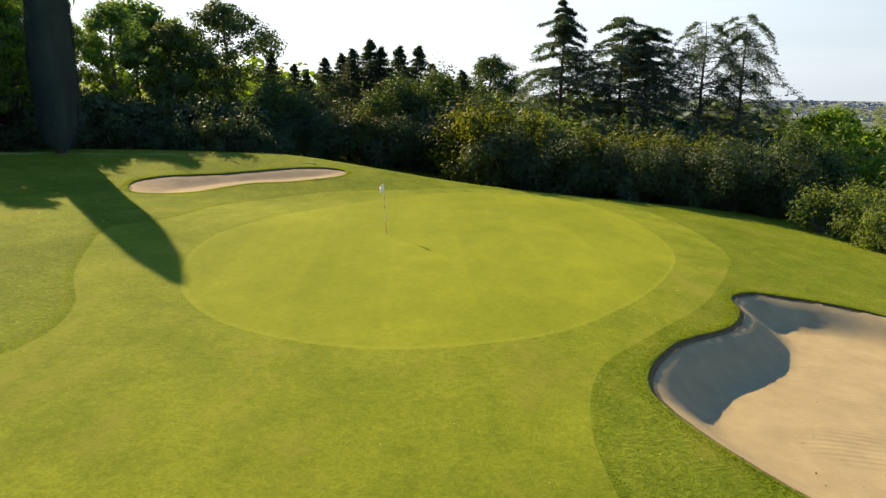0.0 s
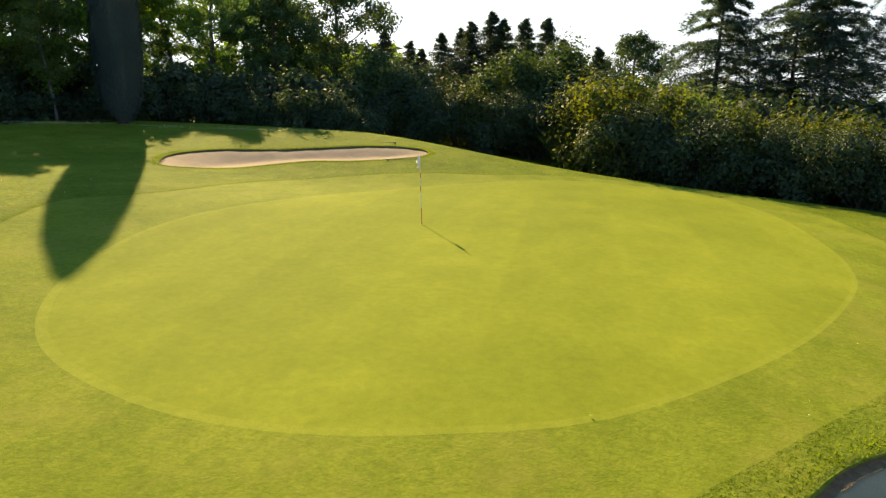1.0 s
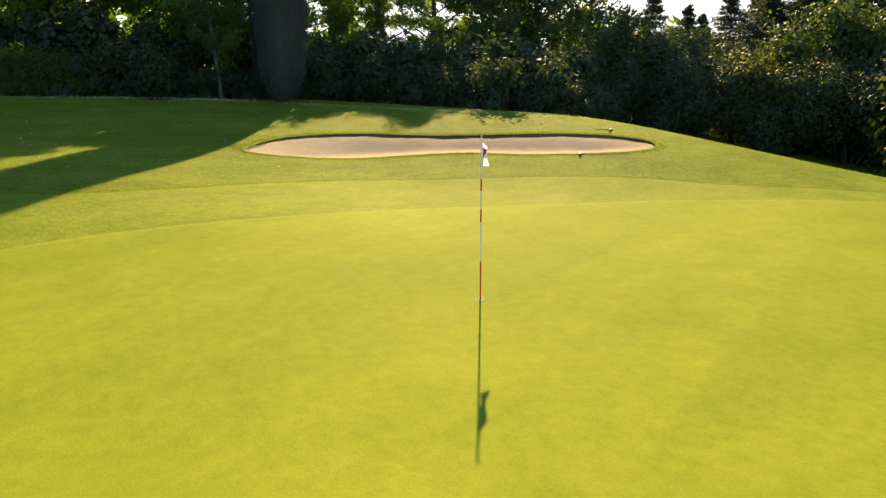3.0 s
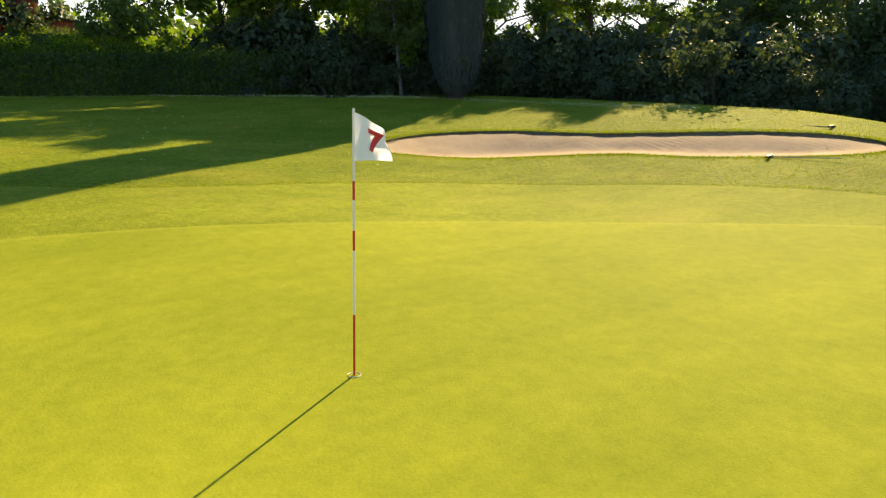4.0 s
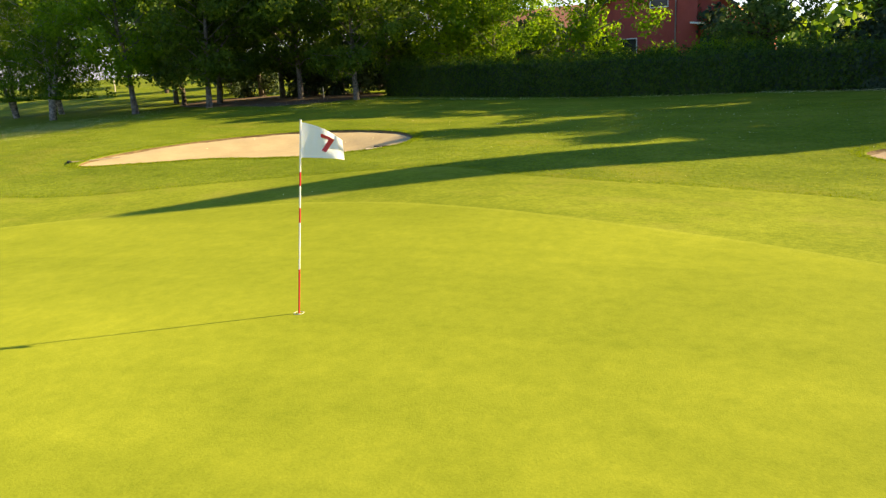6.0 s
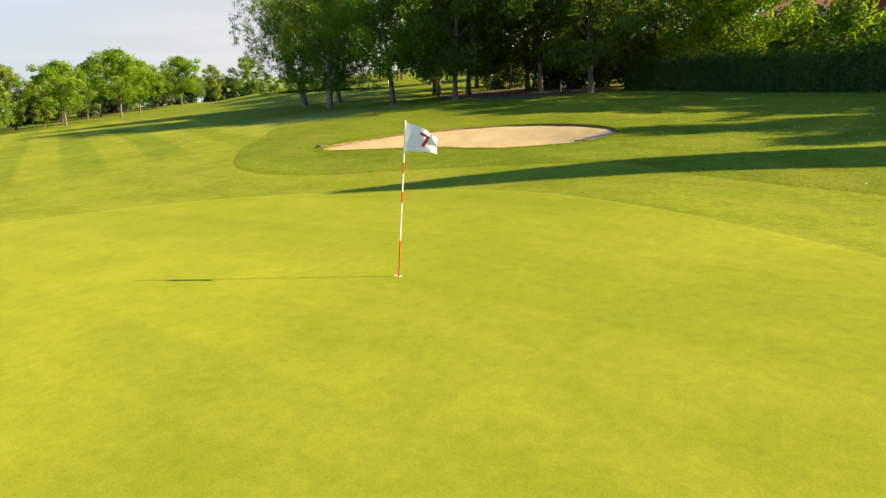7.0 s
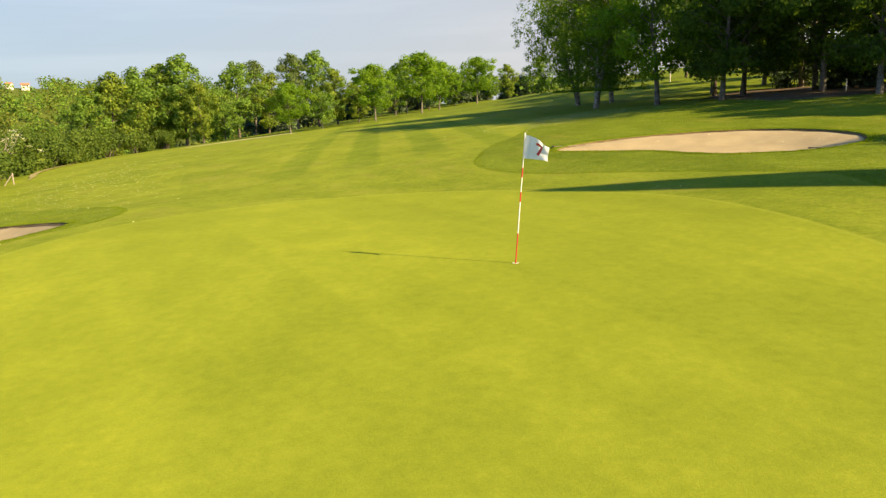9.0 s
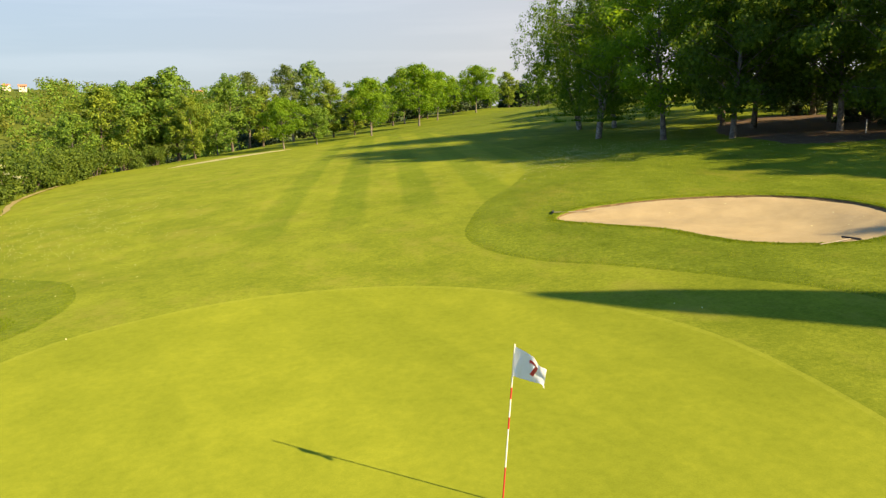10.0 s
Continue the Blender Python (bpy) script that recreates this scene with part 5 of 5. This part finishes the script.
BLADE = leaf_material("grass_blade", (0.115, 0.165, 0.010), (0.185, 0.235, 0.016), 0.35, 0.1)


def strip(poly, inner, outer, count, g, box=None):
    """Scattered places along the outside (or inside) of an outline."""
    i = g.integers(0, len(poly), count)
    t = np.roll(poly, -1, 0) - np.roll(poly, 1, 0)
    nrm = np.stack([t[:, 1], -t[:, 0]], -1) / np.linalg.norm(t, axis=1)[:, None]
    probe = poly + 0.05 * nrm
    if inside(poly, probe[:, 0], probe[:, 1]).mean() > 0.5:
        nrm = -nrm
    p = poly[i] + nrm[i] * g.uniform(inner, outer, (count, 1)) + g.normal(0, 0.1, (count, 2))
    if box:
        p = p[(p[:, 0] > box[0]) & (p[:, 0] < box[1]) & (p[:, 1] > box[2]) & (p[:, 1] < box[3])]
    return p


g = np.random.default_rng(90)


def in_rough(p):
    keep = ~inside(SHORT_EDGE, p[:, 0], p[:, 1])
    for b in BUNKERS.values():
        keep &= ~inside(b[0], p[:, 0], p[:, 1])
    return p[keep]


lip = np.concatenate([strip(b[0], 0.0, 0.3, 9000, g) for b in BUNKERS.values()])
grass("rough_grass", in_rough(lip), 0.02, 0.055, 91, "longer grass hanging round the bunker edges")
seam = np.concatenate([strip(SHORT_EDGE, 0.0, 0.22, 60000, g, (-14, 0.5, -20, 14)), strip(SHORT_EDGE, 0.0, 0.25, 60000, g, (6, 10, -21, -10))])
grass("rough_grass", in_rough(seam), 0.010, 0.026, 92, "edge of the rough along the mown collar")
wide = np.c_[g.uniform(-26, 24, 330000), g.uniform(-30, 26, 330000)]
grass("rough_grass", in_rough(wide), 0.012, 0.032, 93, "rough grass on the banks round the green")


# ---- bare ground, path and small things ----
EARTH = paint("bare_brown_earth", (0.060, 0.034, 0.014), (0.12, 0.072, 0.030), 1.4, 0.95, 0, 0.5)
STRAW = paint("dry_straw_verge", (0.27, 0.225, 0.07), (0.37, 0.315, 0.11), 1.0, 0.95, 0, 0.3)
DRY = paint("pale_worn_ground", (0.25, 0.255, 0.09), (0.44, 0.41, 0.20), 0.8, 0.95, 0, 0.3)


def patch(name, outline, material, label, lift=0.03):
    """Bare ground laid over the turf along its lie."""
    from mathutils.geometry import delaunay_2d_cdt
    poly = closed_curve(outline, 0.5)
    poly = poly + np.array([[0.25 * noise.noise(Vector((x, y, 4.0))), 0.25 * noise.noise(Vector((x, y, 9.0)))] for x, y in poly])
    lo, hi = poly.min(0), poly.max(0)
    p = grid_points(lo[0], hi[0], lo[1], hi[1], 0.8, 0.15)
    p = p[inside(poly, p[:, 0], p[:, 1]) & (rim(poly, p[:, 0], p[:, 1]) > 0.3)]
    n = len(poly)
    vs, _, fs, *_ = delaunay_2d_cdt([Vector(q) for q in np.concatenate([poly, p])], [(i, (i + 1) % n) for i in range(n)], [], 1, 1e-4)
    v = np.array([tuple(q) for q in vs])
    ob = new(name, mesh_from(name, np.c_[v, land(v[:, 0], v[:, 1]) + lift - 0.05 * (rim(poly, v[:, 0], v[:, 1]) < 0.05)], fs, (material,)))
    return tagged(ob, label, "ground", kind="structure")


patch("bare_ground", [(-28.6, -22.6), (-29.5, -27.0), (-31.0, -31.5), (-35.0, -37.0), (-41.0, -43.0), (-47.0, -43.0), (-48.0, -36.0), (-45.0, -28.0), (-40.0, -22.0), (-34.0, -20.0)], EARTH, "bare brown earth with leaf litter under the shade trees")

patch("worn_strip", [(4.0, -86.8), (1.0, -88.6), (-2.0, -90.6), (-5.0, -92.8), (-9.0, -95.0), (-11.4, -95.4), (-12.6, -97.0), (-9.0, -98.6), (-4.6, -97.6), (-1.0, -94.6), (2.2, -91.2)], DRY, "pale worn strip of dry ground on the fairway", 0.06)


patch("bare_verge", [(15.2, -52.0), (15.75, -58.0), (16.1, -64.0), (15.7, -72.0), (14.9, -80.0), (13.5, -88.0), (12.4, -94.0), (12.6, -94.2), (13.9, -88.1), (15.4, -80.0), (16.3, -72.0), (16.7, -64.0), (16.2, -57.8), (15.3, -51.8)], STRAW, "dry straw-coloured verge along the bushes", 0.12)


def rake(x, y, turn):
    thing = new("bunker_rake")
    thing.location = (x, y, SURFACE(x, y) + 0.02)
    thing.rotation_euler = (0, 0, radians(turn))
    pole = Wood()
    pole.limb([(0, 0, 0.012), (0.8, 0, 0.02), (1.6, 0, 0.05)], [0.014, 0.014, 0.013], 8)
    part("handle", pole.mesh("handle", GREY_WOOD), thing)
    part("head", bm_mesh("head", box_bm(-0.03, 0.03, -0.28, 0.28, 0.0, 0.05, 0.008), BLACK), thing, "black plastic head")
    for i in range(11):
        yy = -0.25 + 0.05 * i
        tooth = Wood()
        tooth.limb([(0.0, yy, 0.03), (-0.05, yy, 0.02), (-0.07, yy, -0.02)], [0.007, 0.006, 0.003], 5)
        part("tine", tooth.mesh("tine", BLACK), thing)
    return tagged(thing, "bunker rake with a black head lying by the sand", "rake", "bunker rakes")


def SURFACE(x, y):
    for poly, depth, lip in BUNKERS.values():
        if inside(poly, np.array([x]), np.array([y]))[0]:
            return float(bunker_floor(poly, depth, lip, np.array([x]), np.array([y]))[0])
    return float(land(x, y))


rake(-7.8, 18.35, 200)
rake(-6.55, 13.95, 25)
rake(-10.3, -17.2, 150)
rake(-14.7, -7.55, 12)


def post(name, x, y, height, r, material, label, brace=False):
    thing = new(name)
    thing.location = (x, y, float(land(x, y)) - 0.15)
    w = Wood()
    w.limb([(0, 0, 0), (0, 0, height + 0.13), (0, 0, height + 0.15)], [r, r * 0.95, r * 0.7], 10)
    part("shaft", w.mesh("shaft", material), thing)
    if brace:
        b = Wood()
        b.limb([(0.55, 0.25, 0.1), (0.05, 0.02, height)], [r * 0.7, r * 0.6], 8)
        part("brace", b.mesh("brace", material), thing)
    return tagged(thing, label, "post")


post("marker_post", -33.95, -23.2, 0.8, 0.035, STONE, "short white marker post under the trees")
post("marker_post", -54.0, -66.0, 1.5, 0.06, STONE, "tall white marker post on the rise beyond the trees")
post("fence_post", 15.9, -49.2, 0.85, 0.05, GREY_WOOD, "weathered wooden fence post with a leaning brace", True)


def bare_shrub(x, y, seed):
    g = np.random.default_rng(seed)
    thing = new("dead_shrub")
    thing.location = (x, y, float(land(x, y)) - 0.1)
    w = Wood()
    for i in range(16):
        a, r = g.uniform(0, math.tau), g.uniform(0.6, 1.6)
        top = np.array([math.cos(a) * r, math.sin(a) * r, g.uniform(1.8, 3.6)])
        br = curve_between(np.array([0, 0, 0.0]), top, 0.3, g)
        w.limb(br, np.linspace(0.05, 0.012, len(br)), 5)
        for j in range(5):
            q = br[g.integers(2, len(br))]
            w.limb([q, q + g.normal(0, 0.4, 3) + np.array([0, 0, 0.35])], [0.018, 0.005], 4)
    part("branch", w.mesh("branch", GREY_WOOD), thing)
    return tagged(thing, "dead shrub with bare bleached branches in the scrub", "shrub", "valley bushes")


bare_shrub(18.8, -59.5, 5)
bare_shrub(20.5, -66.0, 6)


def far_house(x, y, w, l, h, turn):
    thing = new("farmhouse")
    thing.location = (x, y, float(land(x, y)) + 1.0)
    thing.rotation_euler = (0, 0, radians(turn))
    part("wall", bm_mesh("wall", prism([(-l, -3), (l, -3), (l, h), (0, h + l * 0.45), (-l, h)], -w, w), STONE), thing)
    for sg in (-1, 1):
        part("roof", bm_mesh("roof", prism([(sg * (l + 0.4), h - 0.25), (sg * (l + 0.4), h), (0, h + l * 0.45 + 0.3), (0, h + l * 0.45 + 0.02)], -w - 0.4, w + 0.4), ROOF_TILE), thing)
    for k in (-0.5, 0.0, 0.5):
        part("window", bm_mesh("window", box_bm(k * w - 0.5, k * w + 0.5, l + 0.01, l + 0.06, h * 0.4, h * 0.75), GLASS), thing)
    return tagged(thing, "small pale stone farmhouse with a tiled roof on the far hill", "house", "far houses")


far_house(95.7, -582, 2.4, 1.8, 1.8, 12)
far_house(105, -578, 2.0, 1.6, 2.0, -20)
far_house(-21.2, -608, 4, 2.6, 2.6, 5)


def daisies(spots, seed):
    """White lawn daisies: flat five-sided heads just over the grass."""
    g = np.random.default_rng(seed)
    n = len(spots)
    z = land(spots[:, 0], spots[:, 1]) + g.uniform(0.035, 0.06, n)
    r = g.uniform(0.009, 0.020, n)
    a = np.arange(5) / 5 * math.tau
    tilt = g.normal(0, 0.35, (n, 2))
    ring_x = r[:, None] * np.cos(a)
    ring_y = r[:, None] * np.sin(a)
    v = np.stack([spots[:, :1] + ring_x, spots[:, 1:] + ring_y, z[:, None] + ring_x * tilt[:, :1] + ring_y * tilt[:, 1:]], -1)
    f = np.arange(5 * n).reshape(n, 5)
    ob = new("daisies", mesh_from("daisies", v.reshape(-1, 3), f, (BLOSSOM,)))
    return tagged(ob, "white daisies scattered through the lawn", "flowers", kind="stuff")


g = np.random.default_rng(95)
foot = np.array([(-33.6, -19.0), (-33.4, -11.1), (-32.9, 3.3), (-30.4, 8.2), (-27.3, 11.6), (-24.8, 14.2), (-19.0, 17.6), (-13.6, 19.4)])
along = g.uniform(0, len(foot) - 1, 6500)
k = along.astype(int)
strip_a = foot[k] + (foot[k + 1] - foot[k]) * (along - k)[:, None] + g.normal(0, 0.38, (6500, 2)) + np.array([0.35, -0.2])
spread_b = np.concatenate([g.normal(c, sd, (k, 2)) for c, sd, k in (((-22, -33), (3.2, 3.0), 3000), ((-18, -31), (3.0, 2.2), 1500), ((9, -38), (3.0, 9.0), 1500), ((-24, -4), (4.0, 8.0), 350), ((-29, -21), (2.0, 3.0), 500), ((-21, 0), (5.0, 5.0), 250))])
daisies(np.concatenate([strip_a, spread_b]), 96)


def litter(poly, depth, lip, count, seed):
    """Dry leaves and bits of turf blown onto the sand."""
    g = np.random.default_rng(seed)
    lo, hi = poly.min(0), poly.max(0)
    p = g.uniform(lo, hi, (count * 3, 2))
    p = p[inside(poly, p[:, 0], p[:, 1]) & (rim(poly, p[:, 0], p[:, 1]) > 0.6)][:count]
    z = bunker_floor(poly, depth, lip, p[:, 0], p[:, 1]) + 0.035
    ob = new("fallen_leaves", leaf_mesh("fallen_leaves", np.c_[p, z], g.uniform(0.03, 0.07, len(p)), np.tile(np.array([0, 0, 2.5]), (len(p), 1)), EARTH, g, 0.6))
    return tagged(ob, "dry brown leaves scattered on the sand", "leaves", kind="stuff")


litter(*BUNKERS["east"], 90, 97)
litter(*BUNKERS["north"], 40, 98)
